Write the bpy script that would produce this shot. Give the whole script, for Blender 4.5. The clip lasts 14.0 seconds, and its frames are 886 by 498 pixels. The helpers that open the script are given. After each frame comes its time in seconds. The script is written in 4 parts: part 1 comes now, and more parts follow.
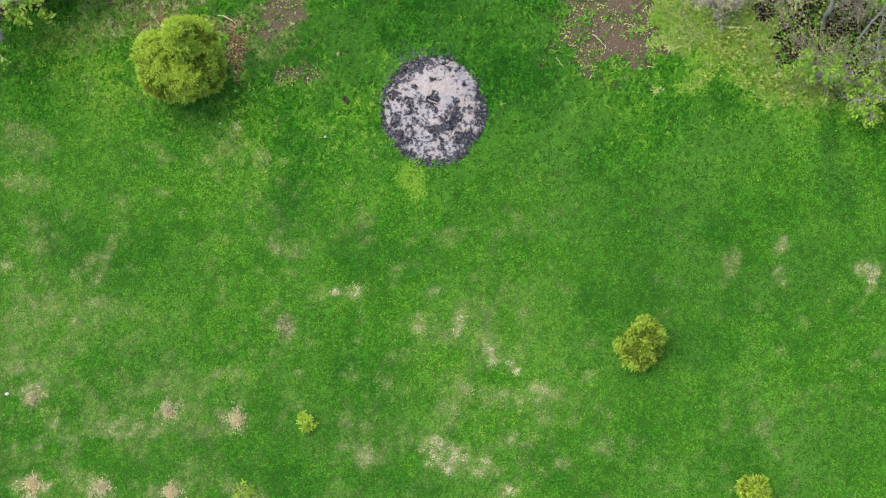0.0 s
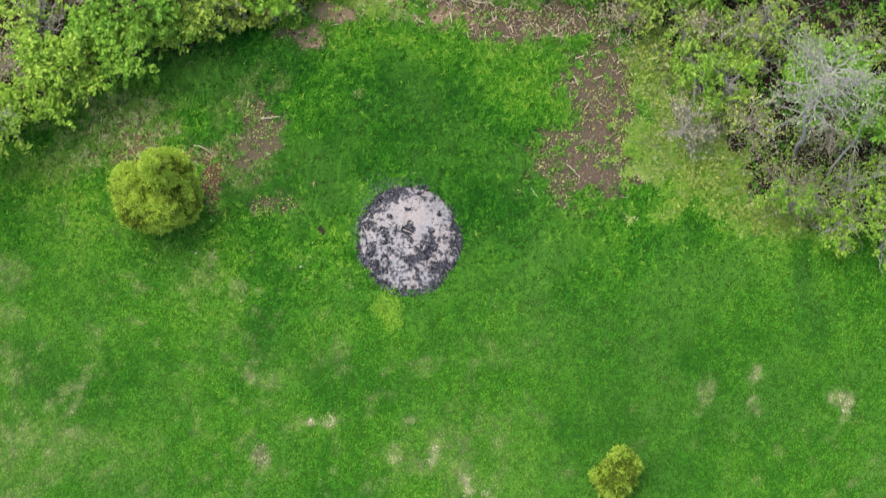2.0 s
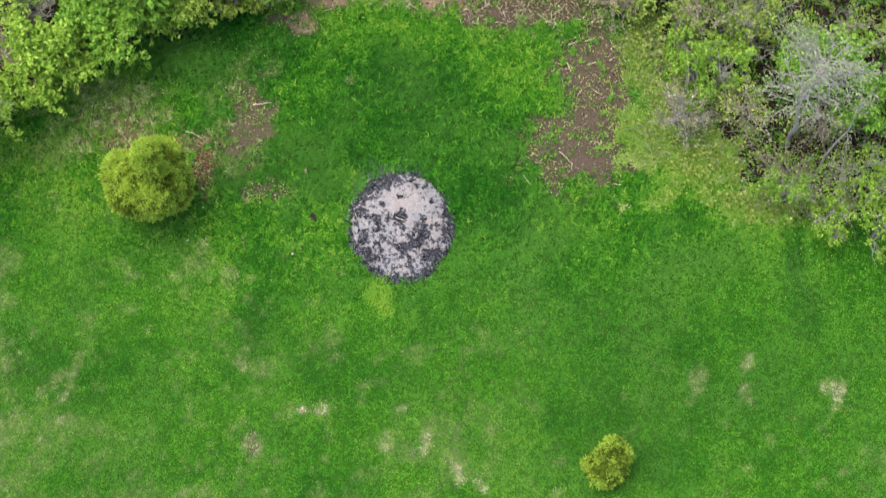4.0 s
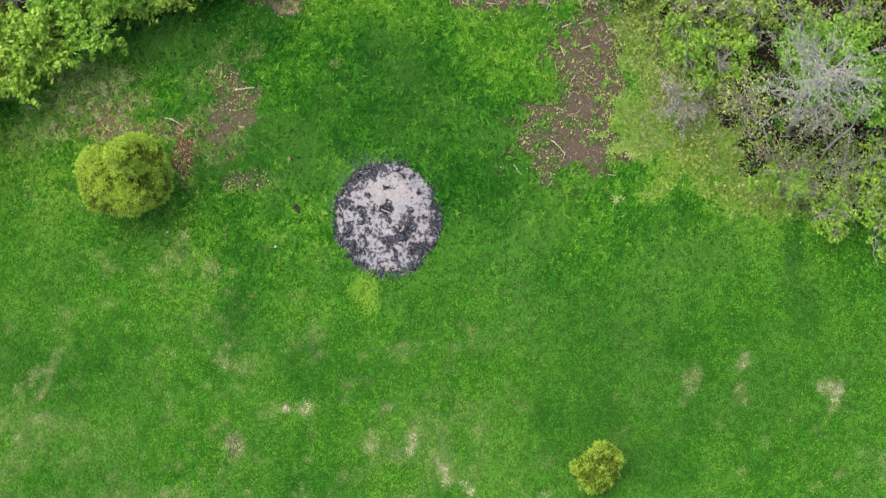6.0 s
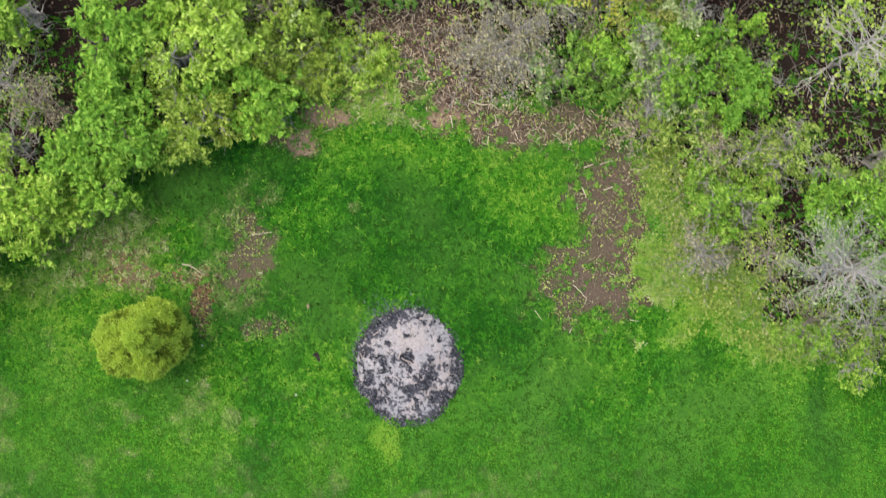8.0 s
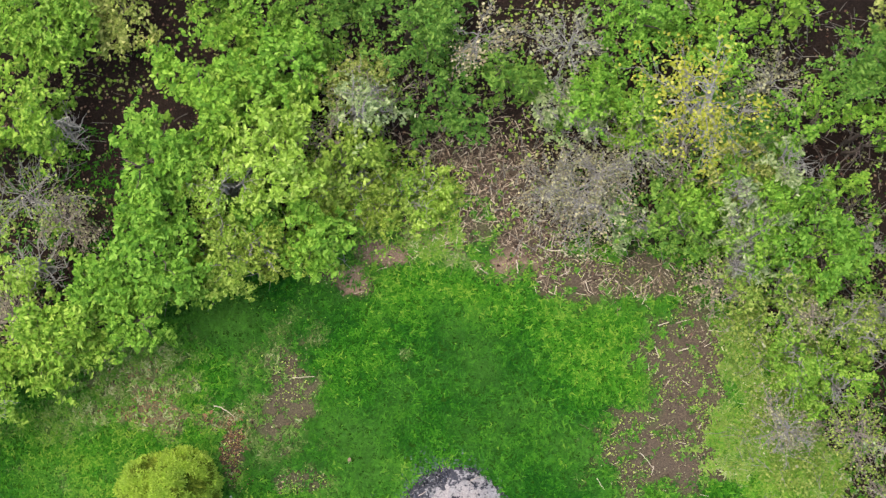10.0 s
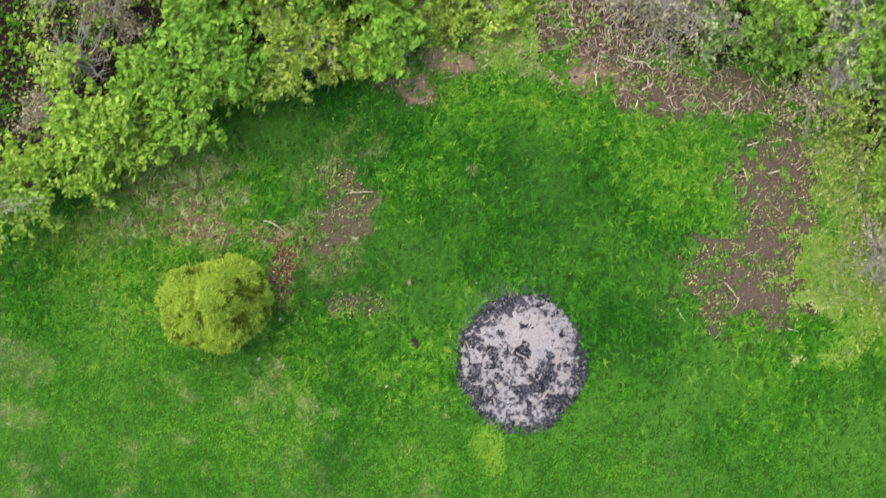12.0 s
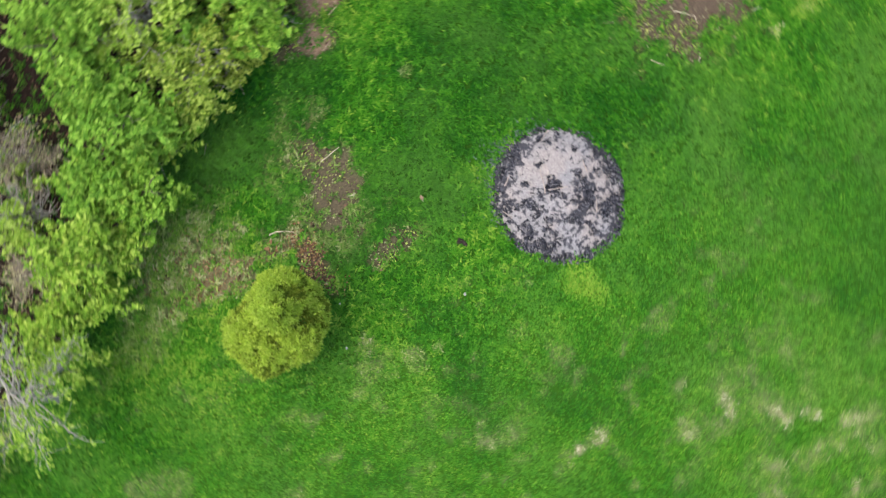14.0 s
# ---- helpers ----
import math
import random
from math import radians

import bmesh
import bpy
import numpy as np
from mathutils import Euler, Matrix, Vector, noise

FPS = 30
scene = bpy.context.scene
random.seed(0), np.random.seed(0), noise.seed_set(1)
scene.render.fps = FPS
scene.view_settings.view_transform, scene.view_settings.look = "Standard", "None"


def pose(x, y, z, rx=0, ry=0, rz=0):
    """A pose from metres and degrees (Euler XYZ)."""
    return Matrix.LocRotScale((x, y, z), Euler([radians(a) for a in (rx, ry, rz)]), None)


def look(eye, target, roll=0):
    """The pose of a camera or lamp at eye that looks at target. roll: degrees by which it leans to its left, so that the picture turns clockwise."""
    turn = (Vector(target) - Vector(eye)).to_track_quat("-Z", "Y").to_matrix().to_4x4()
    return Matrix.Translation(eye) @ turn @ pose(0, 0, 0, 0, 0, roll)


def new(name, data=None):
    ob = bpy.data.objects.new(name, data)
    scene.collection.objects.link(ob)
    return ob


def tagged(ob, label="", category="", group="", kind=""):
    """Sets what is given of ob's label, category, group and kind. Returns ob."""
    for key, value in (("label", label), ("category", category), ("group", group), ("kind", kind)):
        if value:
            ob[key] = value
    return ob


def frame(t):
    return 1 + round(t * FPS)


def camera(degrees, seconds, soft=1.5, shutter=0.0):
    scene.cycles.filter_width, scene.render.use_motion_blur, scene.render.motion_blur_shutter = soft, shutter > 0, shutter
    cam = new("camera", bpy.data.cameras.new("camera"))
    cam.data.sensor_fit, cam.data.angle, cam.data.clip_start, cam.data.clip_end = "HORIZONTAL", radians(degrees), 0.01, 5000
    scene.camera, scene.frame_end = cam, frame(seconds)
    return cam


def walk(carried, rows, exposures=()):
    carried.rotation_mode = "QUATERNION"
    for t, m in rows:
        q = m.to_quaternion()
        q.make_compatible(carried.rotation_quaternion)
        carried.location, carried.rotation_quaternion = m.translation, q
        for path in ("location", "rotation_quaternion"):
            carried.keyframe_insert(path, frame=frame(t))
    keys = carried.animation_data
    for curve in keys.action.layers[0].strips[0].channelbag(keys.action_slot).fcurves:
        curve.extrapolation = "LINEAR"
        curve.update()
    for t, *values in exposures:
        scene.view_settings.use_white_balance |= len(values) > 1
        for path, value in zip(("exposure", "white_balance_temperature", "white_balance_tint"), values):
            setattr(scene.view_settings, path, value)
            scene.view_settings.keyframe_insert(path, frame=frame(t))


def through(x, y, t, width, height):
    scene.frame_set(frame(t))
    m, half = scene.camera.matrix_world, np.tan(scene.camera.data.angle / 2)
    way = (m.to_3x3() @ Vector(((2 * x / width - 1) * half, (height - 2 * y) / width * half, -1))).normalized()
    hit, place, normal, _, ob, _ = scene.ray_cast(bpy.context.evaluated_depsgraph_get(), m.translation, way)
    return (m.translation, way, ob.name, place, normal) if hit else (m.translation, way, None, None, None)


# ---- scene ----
cam = camera(23.52, 14.0, soft=1.35, shutter=0.4)
PATH = [
    (0, 1.524, -13.866, 51.322, 11.206, 0.961, 1.661),
    (0.5, 1.506, -13.886, 51.328, 11.342, 0.770, 1.591),
    (1, 1.322, -13.847, 51.379, 11.856, 0.411, 1.467),
    (1.5, 1.272, -13.734, 51.462, 12.794, 0.208, 1.365),
    (2, 1.206, -13.368, 51.581, 14.096, 0.001, 1.385),
    (2.5, 1.120, -13.075, 51.679, 14.773, -0.133, 1.348),
    (3, 0.949, -12.852, 51.706, 14.693, -0.353, 1.257),
    (3.5, 0.984, -12.790, 51.734, 14.547, -0.369, 1.288),
    (4, 1.220, -12.521, 51.700, 12.838, -0.192, 1.449),
    (4.2, 1.465, -12.258, 51.671, 12.092, -0.010, 1.538),
    (4.7, 1.550, -11.706, 51.593, 10.674, -0.019, 1.639),
    (5.2, 1.782, -10.797, 51.234, 9.790, 0.168, 1.711),
    (5.8, 1.981, -8.974, 50.862, 8.663, 0.376, 1.741),
    (6.3, 1.847, -6.629, 50.954, 7.020, 0.309, 1.702),
    (6.5, 2.003, -5.503, 51.027, 6.187, 0.526, 1.699),
    (7, 2.052, -2.638, 51.175, 4.032, 0.736, 1.664),
    (7.5, 1.988, -0.184, 51.238, 1.707, 1.003, 1.484),
    (8, 1.792, 1.505, 51.214, 1.281, 1.066, 1.386),
    (8.5, 1.132, 2.648, 50.952, 1.462, 0.719, 1.507),
    (8.7, 0.812, 3.133, 50.719, 1.377, 0.550, 1.651),
    (9.2, 0.211, 3.941, 49.746, 1.635, 0.265, 2.405),
    (9.75, -0.533, 4.040, 47.973, 2.203, -0.176, 3.879),
    (10.3, -1.185, 3.526, 46.045, 2.706, -0.559, 5.283),
    (10.8, -1.543, 2.711, 44.664, 2.786, -0.689, 5.853),
    (11, -1.640, 2.386, 44.166, 2.781, -0.725, 5.883),
    (11.5, -1.721, 1.451, 43.399, 2.468, -0.489, 5.904),
    (12, -1.793, 0.071, 43.225, 2.434, -0.258, 5.961),
    (12.5, -1.953, -0.957, 43.210, 2.565, -0.122, 5.975),
    (13, -2.089, -1.719, 43.228, 2.968, 0.010, 5.950),
    (13.5, -2.117, -2.082, 43.256, 3.060, 0.954, -8.340),
    (14, -2.392, -2.642, 43.314, 2.956, 1.998, -30.545),
]
walk(cam, [(t, pose(x, y, z, rx, ry, rz)) for t, x, y, z, rx, ry, rz in PATH], [(0, 1.57), (4.2, 1.57), (6.5, 1.53), (14, 1.53)])

# ---- daylight: a bright overcast sky with a veiled sun ----
SUN_EL, SUN_AZ = radians(74), radians(-68)          # azimuth from +y, to the right
sun_way = Vector((math.sin(SUN_AZ) * math.cos(SUN_EL), math.cos(SUN_AZ) * math.cos(SUN_EL), math.sin(SUN_EL)))
world = bpy.data.worlds.new("world")
scene.world = world
world.use_nodes = True
wn = world.node_tree.nodes
sky = wn.new("ShaderNodeTexSky")
sky.sky_type, sky.sun_disc = "NISHITA", False
sky.sun_elevation, sky.sun_rotation = SUN_EL, SUN_AZ
sky.air_density, sky.dust_density, sky.ozone_density = 1.0, 4.0, 1.0
world.node_tree.links.new(sky.outputs["Color"], wn["Background"].inputs["Color"])
wn["Background"].inputs["Strength"].default_value = 0.125
sun = new("sun", bpy.data.lights.new("sun", "SUN"))
sun.data.energy, sun.data.angle, sun.data.color = 0.90, radians(32), (1.0, 0.95, 0.87)
sun.matrix_world = look(sun_way * 80, (0, 0, 0))


# ---- helpers ----
def smooth(a, b, v):
    s = np.clip((v - a) / (b - a), 0, 1)
    return s * s * (3 - 2 * s)


LATTICE = np.random.RandomState(5).rand(256, 256)


def wave(x, y, size, octaves=3, shift=0.0):
    """Smooth noise of the plan, 0 to 1."""
    total, amount, weight = 0.0, 0.0, 1.0
    for k in range(octaves):
        u, v = x / size * 2**k + 31.7 * k + shift + 100, y / size * 2**k + 17.3 * k + shift * 1.7 + 100
        i, j = np.floor(u).astype(int), np.floor(v).astype(int)
        a, b = u - i, v - j
        a, b = a * a * (3 - 2 * a), b * b * (3 - 2 * b)
        c = lambda p, q: LATTICE[(i + p) % 256, (j + q) % 256]
        total = total + weight * ((c(0, 0) * (1 - a) + c(1, 0) * a) * (1 - b) + (c(0, 1) * (1 - a) + c(1, 1) * a) * b)
        amount, weight = amount + weight, weight * 0.55
    return total / amount


def spots(x, y, rows, ragged=0.6):
    """How far the plan is covered by soft ragged ellipses: rows of x, y, half width, half depth, strength."""
    out = np.zeros_like(x)
    wob = (wave(x, y, 0.55, 3, 3.0) - 0.5) * 2 * ragged + (wave(x, y, 0.16, 2, 9.0) - 0.5) * ragged
    for cx, cy, rx, ry, s in rows:
        d = np.sqrt(((x - cx) / rx) ** 2 + ((y - cy) / ry) ** 2) + wob
        out = np.maximum(out, s * (1 - smooth(0.6, 1.25, d)))
    return out


def mesh_of(name, verts, faces, sides, material, values=None):
    """A mesh from arrays: verts (n, 3), faces (m, sides); values: named numbers per vertex."""
    me = bpy.data.meshes.new(name)
    n, m = len(verts), len(faces)
    me.vertices.add(n)
    me.vertices.foreach_set("co", np.ascontiguousarray(verts, np.float32).ravel())
    me.loops.add(m * sides)
    me.loops.foreach_set("vertex_index", np.ascontiguousarray(faces, np.int32).ravel())
    me.polygons.add(m)
    me.polygons.foreach_set("loop_start", np.arange(0, m * sides, sides, dtype=np.int32))
    me.update(calc_edges=True)
    for key, data in (values or {}).items():
        me.attributes.new(key, "FLOAT", "POINT").data.foreach_set("value", np.ascontiguousarray(data, np.float32))
    me.materials.append(material)
    return me


def part(name, me, parent, label=""):
    ob = new(name, me)
    ob.parent = parent
    return tagged(ob, label)


def thing(name, label, category, place=(0, 0, 0), group="", kind=""):
    ob = tagged(new(name), label, category, group, kind)
    ob.location = place
    return ob


# ---- materials ----
def material(name, rough=0.8):
    m = bpy.data.materials.new(name)
    m.use_nodes = True
    nodes, links = m.node_tree.nodes, m.node_tree.links
    b = nodes["Principled BSDF"]
    b.inputs["Roughness"].default_value = rough
    b.inputs["Specular IOR Level"].default_value = 0.12
    return m, nodes, links, b


def ramp(nodes, links, source, stops):
    r = nodes.new("ShaderNodeValToRGB")
    while len(r.color_ramp.elements) < len(stops):
        r.color_ramp.elements.new(0.5)
    for e, (p, c) in zip(r.color_ramp.elements, stops):
        e.position, e.color = p, (*c, 1)
    links.new(source, r.inputs["Fac"])
    return r.outputs["Color"]


def mixed(nodes, links, fac, a, b, blend="MIX"):
    n = nodes.new("ShaderNodeMix")
    n.data_type, n.blend_type = "RGBA", blend
    for socket, v in ((n.inputs[0], fac), (n.inputs[6], a), (n.inputs[7], b)):
        if isinstance(v, bpy.types.NodeSocket):
            links.new(v, socket)
        else:
            socket.default_value = v if isinstance(v, (int, float)) else (*v, 1)
    return n.outputs[2]


def noised(nodes, links, scale, detail=4, rough=0.6):
    t = nodes.new("ShaderNodeTexNoise")
    t.inputs["Scale"].default_value, t.inputs["Detail"].default_value, t.inputs["Roughness"].default_value = scale, detail, rough
    c = nodes.new("ShaderNodeTexCoord")
    links.new(c.outputs["Object"], t.inputs["Vector"])
    return t.outputs["Fac"]


def given(nodes, key):
    a = nodes.new("ShaderNodeAttribute")
    a.attribute_name = key
    return a.outputs["Fac"]


def bumped(nodes, links, b, height, strength, distance):
    n = nodes.new("ShaderNodeBump")
    n.inputs["Strength"].default_value, n.inputs["Distance"].default_value = strength, distance
    links.new(height, n.inputs["Height"])
    links.new(n.outputs["Normal"], b.inputs["Normal"])


GREENS = [(0.0, (0.009, 0.074, 0.006)), (0.35, (0.026, 0.142, 0.0065)), (0.65, (0.064, 0.225, 0.011)), (0.86, (0.110, 0.280, 0.018)), (1.0, (0.20, 0.335, 0.035))]


def ground_material():
    m, n, l, b = material("ground", 0.95)
    fine, mid = noised(n, l, 26, 6, 0.7), noised(n, l, 3.0, 4)
    green = ramp(n, l, given(n, "tone"), GREENS)
    # green darkened here: shade between the blades is painted in
    shaded_thatch = mixed(n, l, 0.70, green, ramp(n, l, fine, [(0.3, (0.006, 0.022, 0.002)), (0.7, (0.035, 0.09, 0.006))]))
    # for ground without blades, their self-shade is mixed into the green
    shaded_sward = mixed(n, l, 0.72, green, ramp(n, l, fine, [(0.3, (0.006, 0.024, 0.002)), (0.5, (0.018, 0.062, 0.004)), (0.72, (0.045, 0.11, 0.010))]))
    green = mixed(n, l, given(n, "bladeless"), shaded_thatch, shaded_sward)
    soil = ramp(n, l, fine, [(0.28, (0.018, 0.013, 0.009)), (0.5, (0.072, 0.054, 0.037)), (0.74, (0.20, 0.155, 0.110))])
    soil = mixed(n, l, mid, soil, ramp(n, l, fine, [(0.3, (0.030, 0.022, 0.015)), (0.7, (0.118, 0.088, 0.062))]))
    soil = mixed(n, l, given(n, "clay"), soil, ramp(n, l, fine, [(0.3, (0.13, 0.082, 0.055)), (0.7, (0.34, 0.235, 0.175))]))
    straw = ramp(n, l, fine, [(0.3, (0.16, 0.15, 0.07)), (0.7, (0.42, 0.37, 0.24))])
    # brown leaf floor, darkened near black to paint in the wood's deep shade
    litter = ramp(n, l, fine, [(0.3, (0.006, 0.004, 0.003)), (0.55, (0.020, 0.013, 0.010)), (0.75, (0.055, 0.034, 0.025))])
    c = mixed(n, l, given(n, "dry"), green, straw)
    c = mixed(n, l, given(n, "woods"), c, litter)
    c = mixed(n, l, given(n, "soil"), c, soil)
    l.new(c, b.inputs["Base Color"])
    bumped(n, l, b, fine, 0.6, 0.03)
    return m


def leafy(m, n, l, b, colour, through=0.3):
    """Thin leaf: some of the light passes."""
    l.new(colour, b.inputs["Base Color"])
    t = n.new("ShaderNodeBsdfTranslucent")
    l.new(colour, t.inputs["Color"])
    s = n.new("ShaderNodeMixShader")
    s.inputs["Fac"].default_value = through
    l.new(b.outputs["BSDF"], s.inputs[1])
    l.new(t.outputs["BSDF"], s.inputs[2])
    l.new(s.outputs["Shader"], n["Material Output"].inputs["Surface"])
    return m


def grass_material():
    m, n, l, b = material("grass_blades", 0.6)
    c = ramp(n, l, given(n, "tone"), GREENS)
    cool = ramp(n, l, noised(n, l, 0.42, 4, 0.55), [(0.44, (0, 0, 0)), (0.66, (0.50, 0.50, 0.50))])
    c = mixed(n, l, cool, c, (0.092, 0.225, 0.031))
    straw = ramp(n, l, given(n, "dry"), [(0.25, (0.34, 0.32, 0.12)), (0.75, (0.56, 0.51, 0.36))])
    c = mixed(n, l, given(n, "dry"), c, straw)
    return leafy(m, n, l, b, c, 0.25)


def leaf_material(name, low, high, young, rough=0.5, through=0.32):
    """Leaf to leaf and plant to plant the colour wanders between low, high and young."""
    m, n, l, b = material(name, rough)
    g, o = n.new("ShaderNodeNewGeometry"), n.new("ShaderNodeObjectInfo")
    c = ramp(n, l, g.outputs["Random Per Island"], [(0.0, low), (0.55, high), (1.0, young)])
    shade = ramp(n, l, o.outputs["Random"], [(0.0, (0.8, 0.86, 0.8)), (1.0, (1.12, 1.05, 0.95))])
    c = mixed(n, l, 1.0, c, shade, "MULTIPLY")
    patch = ramp(n, l, noised(n, l, 1.8, 3), [(0.3, (0.78, 0.84, 0.75)), (0.7, (1.15, 1.08, 1.0))])
    c = mixed(n, l, 1.0, c, patch, "MULTIPLY")
    return leafy(m, n, l, b, c, through)


def bark_material(name, dark, light, scale=18):
    m, n, l, b = material(name, 0.9)
    f = noised(n, l, scale, 6, 0.7)
    l.new(ramp(n, l, f, [(0.3, dark), (0.7, light)]), b.inputs["Base Color"])
    bumped(n, l, b, f, 0.5, 0.01)
    return m


def scrap_material(name, stops):
    """Loose dead pieces, each of its own tint."""
    m, n, l, b = material(name, 0.9)
    g = n.new("ShaderNodeNewGeometry")
    l.new(ramp(n, l, g.outputs["Random Per Island"], stops), b.inputs["Base Color"])
    return m


def ash_material():
    m, n, l, b = material("ash", 0.97)
    fine, lump, broad = noised(n, l, 30, 7, 0.75), noised(n, l, 11.0, 4, 0.62), noised(n, l, 1.6, 2)
    pale = ramp(n, l, fine, [(0.25, (0.11, 0.107, 0.112)), (0.55, (0.26, 0.252, 0.253)), (0.8, (0.46, 0.442, 0.435))])
    pale = mixed(n, l, ramp(n, l, broad, [(0.40, (0, 0, 0)), (0.62, (0.8, 0.8, 0.8))]), pale, ramp(n, l, fine, [(0.3, (0.165, 0.147, 0.137)), (0.7, (0.41, 0.365, 0.338))]))
    coal = ramp(n, l, fine, [(0.3, (0.016, 0.017, 0.022)), (0.75, (0.085, 0.085, 0.098))])
    add = n.new("ShaderNodeMath")
    add.operation = "ADD"
    l.new(lump, add.inputs[0])
    l.new(given(n, "rim"), add.inputs[1])
    c = mixed(n, l, ramp(n, l, add.outputs[0], [(0.49, (0, 0, 0)), (0.60, (1, 1, 1))]), pale, coal)
    l.new(c, b.inputs["Base Color"])
    bumped(n, l, b, fine, 0.8, 0.03)
    return m


GROUND, GRASS, ASH = ground_material(), grass_material(), ash_material()
CEDAR = leaf_material("golden_cedar_foliage", (0.26, 0.41, 0.042), (0.36, 0.52, 0.066), (0.47, 0.61, 0.125), 0.65, 0.4)
# duller inner sprays; their dark colour also paints shade into the crown's gaps
SHADED_INNER = leaf_material("shaded_inner_cedar_foliage", (0.08, 0.13, 0.012), (0.15, 0.21, 0.020), (0.23, 0.29, 0.04), 0.8, 0.25)
MAPLE = leaf_material("fresh_green_leaves", (0.074, 0.192, 0.020), (0.175, 0.362, 0.040), (0.31, 0.51, 0.088))
LIME = leaf_material("yellow_green_leaves", (0.090, 0.205, 0.020), (0.195, 0.370, 0.042), (0.36, 0.52, 0.105))
BUDDING = leaf_material("yellow_budding_leaves", (0.13, 0.22, 0.026), (0.28, 0.40, 0.056), (0.47, 0.57, 0.14))
OLIVE = leaf_material("olive_budding_leaves", (0.13, 0.19, 0.036), (0.29, 0.35, 0.088), (0.50, 0.52, 0.21))
BEIGE = leaf_material("beige_buds", (0.20, 0.185, 0.12), (0.36, 0.34, 0.22), (0.54, 0.52, 0.36))
DEEP = leaf_material("deep_green_leaves", (0.055, 0.15, 0.022), (0.12, 0.25, 0.040), (0.21, 0.35, 0.07))
YELLOW = leaf_material("young_yellow_leaves", (0.26, 0.29, 0.03), (0.42, 0.43, 0.06), (0.58, 0.57, 0.14))
SILVER = leaf_material("pale_grey_green_leaves", (0.15, 0.22, 0.09), (0.30, 0.38, 0.18), (0.48, 0.54, 0.32))
YELLOW_WEED = leaf_material("pale_weed_leaves", (0.11, 0.19, 0.03), (0.24, 0.33, 0.065), (0.39, 0.46, 0.135), 0.6, 0.3)
BARK = bark_material("brown_bark", (0.045, 0.035, 0.028), (0.15, 0.12, 0.10))
GREY_BARK = bark_material("grey_bark", (0.14, 0.13, 0.11), (0.36, 0.34, 0.30))
TWIG_BARK = bark_material("brown_grey_bark", (0.13, 0.10, 0.08), (0.34, 0.29, 0.24))
ASHEN_BARK = bark_material("ashen_bark", (0.18, 0.165, 0.14), (0.41, 0.385, 0.34))
PALE_BARK = bark_material("pale_bark", (0.24, 0.22, 0.18), (0.50, 0.46, 0.40))
# brown dead leaves, their colour darkened to carry the shade under the trees
SHADED_LITTER = scrap_material("shaded_dead_leaves", [(0.0, (0.014, 0.009, 0.006)), (0.5, (0.052, 0.029, 0.021)), (0.85, (0.155, 0.090, 0.062)), (1.0, (0.36, 0.27, 0.19))])
STALK = scrap_material("dry_stalks", [(0.0, (0.15, 0.11, 0.08)), (0.6, (0.37, 0.29, 0.20)), (1.0, (0.64, 0.56, 0.43))])
COAL = scrap_material("charcoal", [(0.0, (0.010, 0.011, 0.015)), (0.5, (0.038, 0.039, 0.048)), (0.85, (0.095, 0.095, 0.11)), (1.0, (0.20, 0.195, 0.20))])
WOOD = bark_material("weathered_wood", (0.30, 0.25, 0.17), (0.62, 0.55, 0.42), 30)
CHAR_WOOD = bark_material("half_burnt_wood", (0.16, 0.13, 0.11), (0.50, 0.42, 0.36), 25)
CHARRED = bark_material("charred_wood", (0.010, 0.008, 0.006), (0.055, 0.042, 0.034))
FLAKES = scrap_material("ash_flakes", [(0.0, (0.030, 0.052, 0.034)), (0.5, (0.060, 0.100, 0.066)), (1.0, (0.11, 0.155, 0.115))])
RUST = scrap_material("rust_brown_leaves", [(0.0, (0.065, 0.036, 0.016)), (0.5, (0.165, 0.095, 0.046)), (1.0, (0.31, 0.205, 0.11))])
STRAW = leaf_material("bleached_straw", (0.40, 0.35, 0.22), (0.58, 0.52, 0.37), (0.78, 0.72, 0.57), 0.8, 0.3)

# ---- the plan of the ground ----
SOIL = [(-3.85, 2.4, 0.66, 1.2, 0.9), (-3.4, 0.62, 0.7, 0.32, 0.8), (4.95, 3.5, 1.15, 1.6, 1.0), (4.75, 1.95, 1.75, 1.15, 1.0), (4.7, 4.7, 0.8, 0.6, 0.9),
        (-2.62, 5.12, 0.4, 0.35, 0.95), (-3.1, 5.2, 0.5, 0.25, 0.9), (-2.0, 5.75, 0.8, 0.4, 1.0), (-1.3, 6.35, 0.7, 0.35, 0.95), (-0.3, 6.5, 1.3, 0.6, 0.9)]
SOIL += [(1.3, 6.2, 1.5, 0.75, 1.0), (2.3, 5.5, 0.95, 0.6, 1.0), (3.9, 5.7, 1.2, 0.55, 0.9), (0.8, 5.6, 0.7, 0.3, 0.6), (0.0, 7.6, 1.6, 0.8, 0.8),
         (-4.98, 0.95, 0.36, 0.72, 1.0), (-7.2, 2.2, 1.3, 0.6, 0.45), (-2.15, 0.0, 0.1, 0.1, 0.9), (-6.5, 1.8, 1.2, 0.5, 0.6), (-3.44, -5.78, 0.24, 0.38, 0.6)]
DRY = [(-1.35, 3.58, 0.18, 0.09, 0.38), (-2.19, -4.88, 0.34, 0.18, 0.8), (0.75, -5.57, 0.15, 0.26, 0.75), (-0.18, -5.6, 0.13, 0.18, 0.45), (1.57, -6.25, 0.2, 0.3, 0.6), (1.62, -6.45, 0.18, 0.12, 0.6),
       (2.13, -6.6, 0.2, 0.16, 0.75), (2.76, -7.16, 0.22, 0.14, 0.8), (2.29, -7.53, 0.17, 0.13, 0.95), (2.16, -8.32, 0.13, 0.12, 0.8), (0.5, -8.7, 0.4, 0.35, 0.6), (0.8, -9.0, 0.3, 0.2, 0.6)]
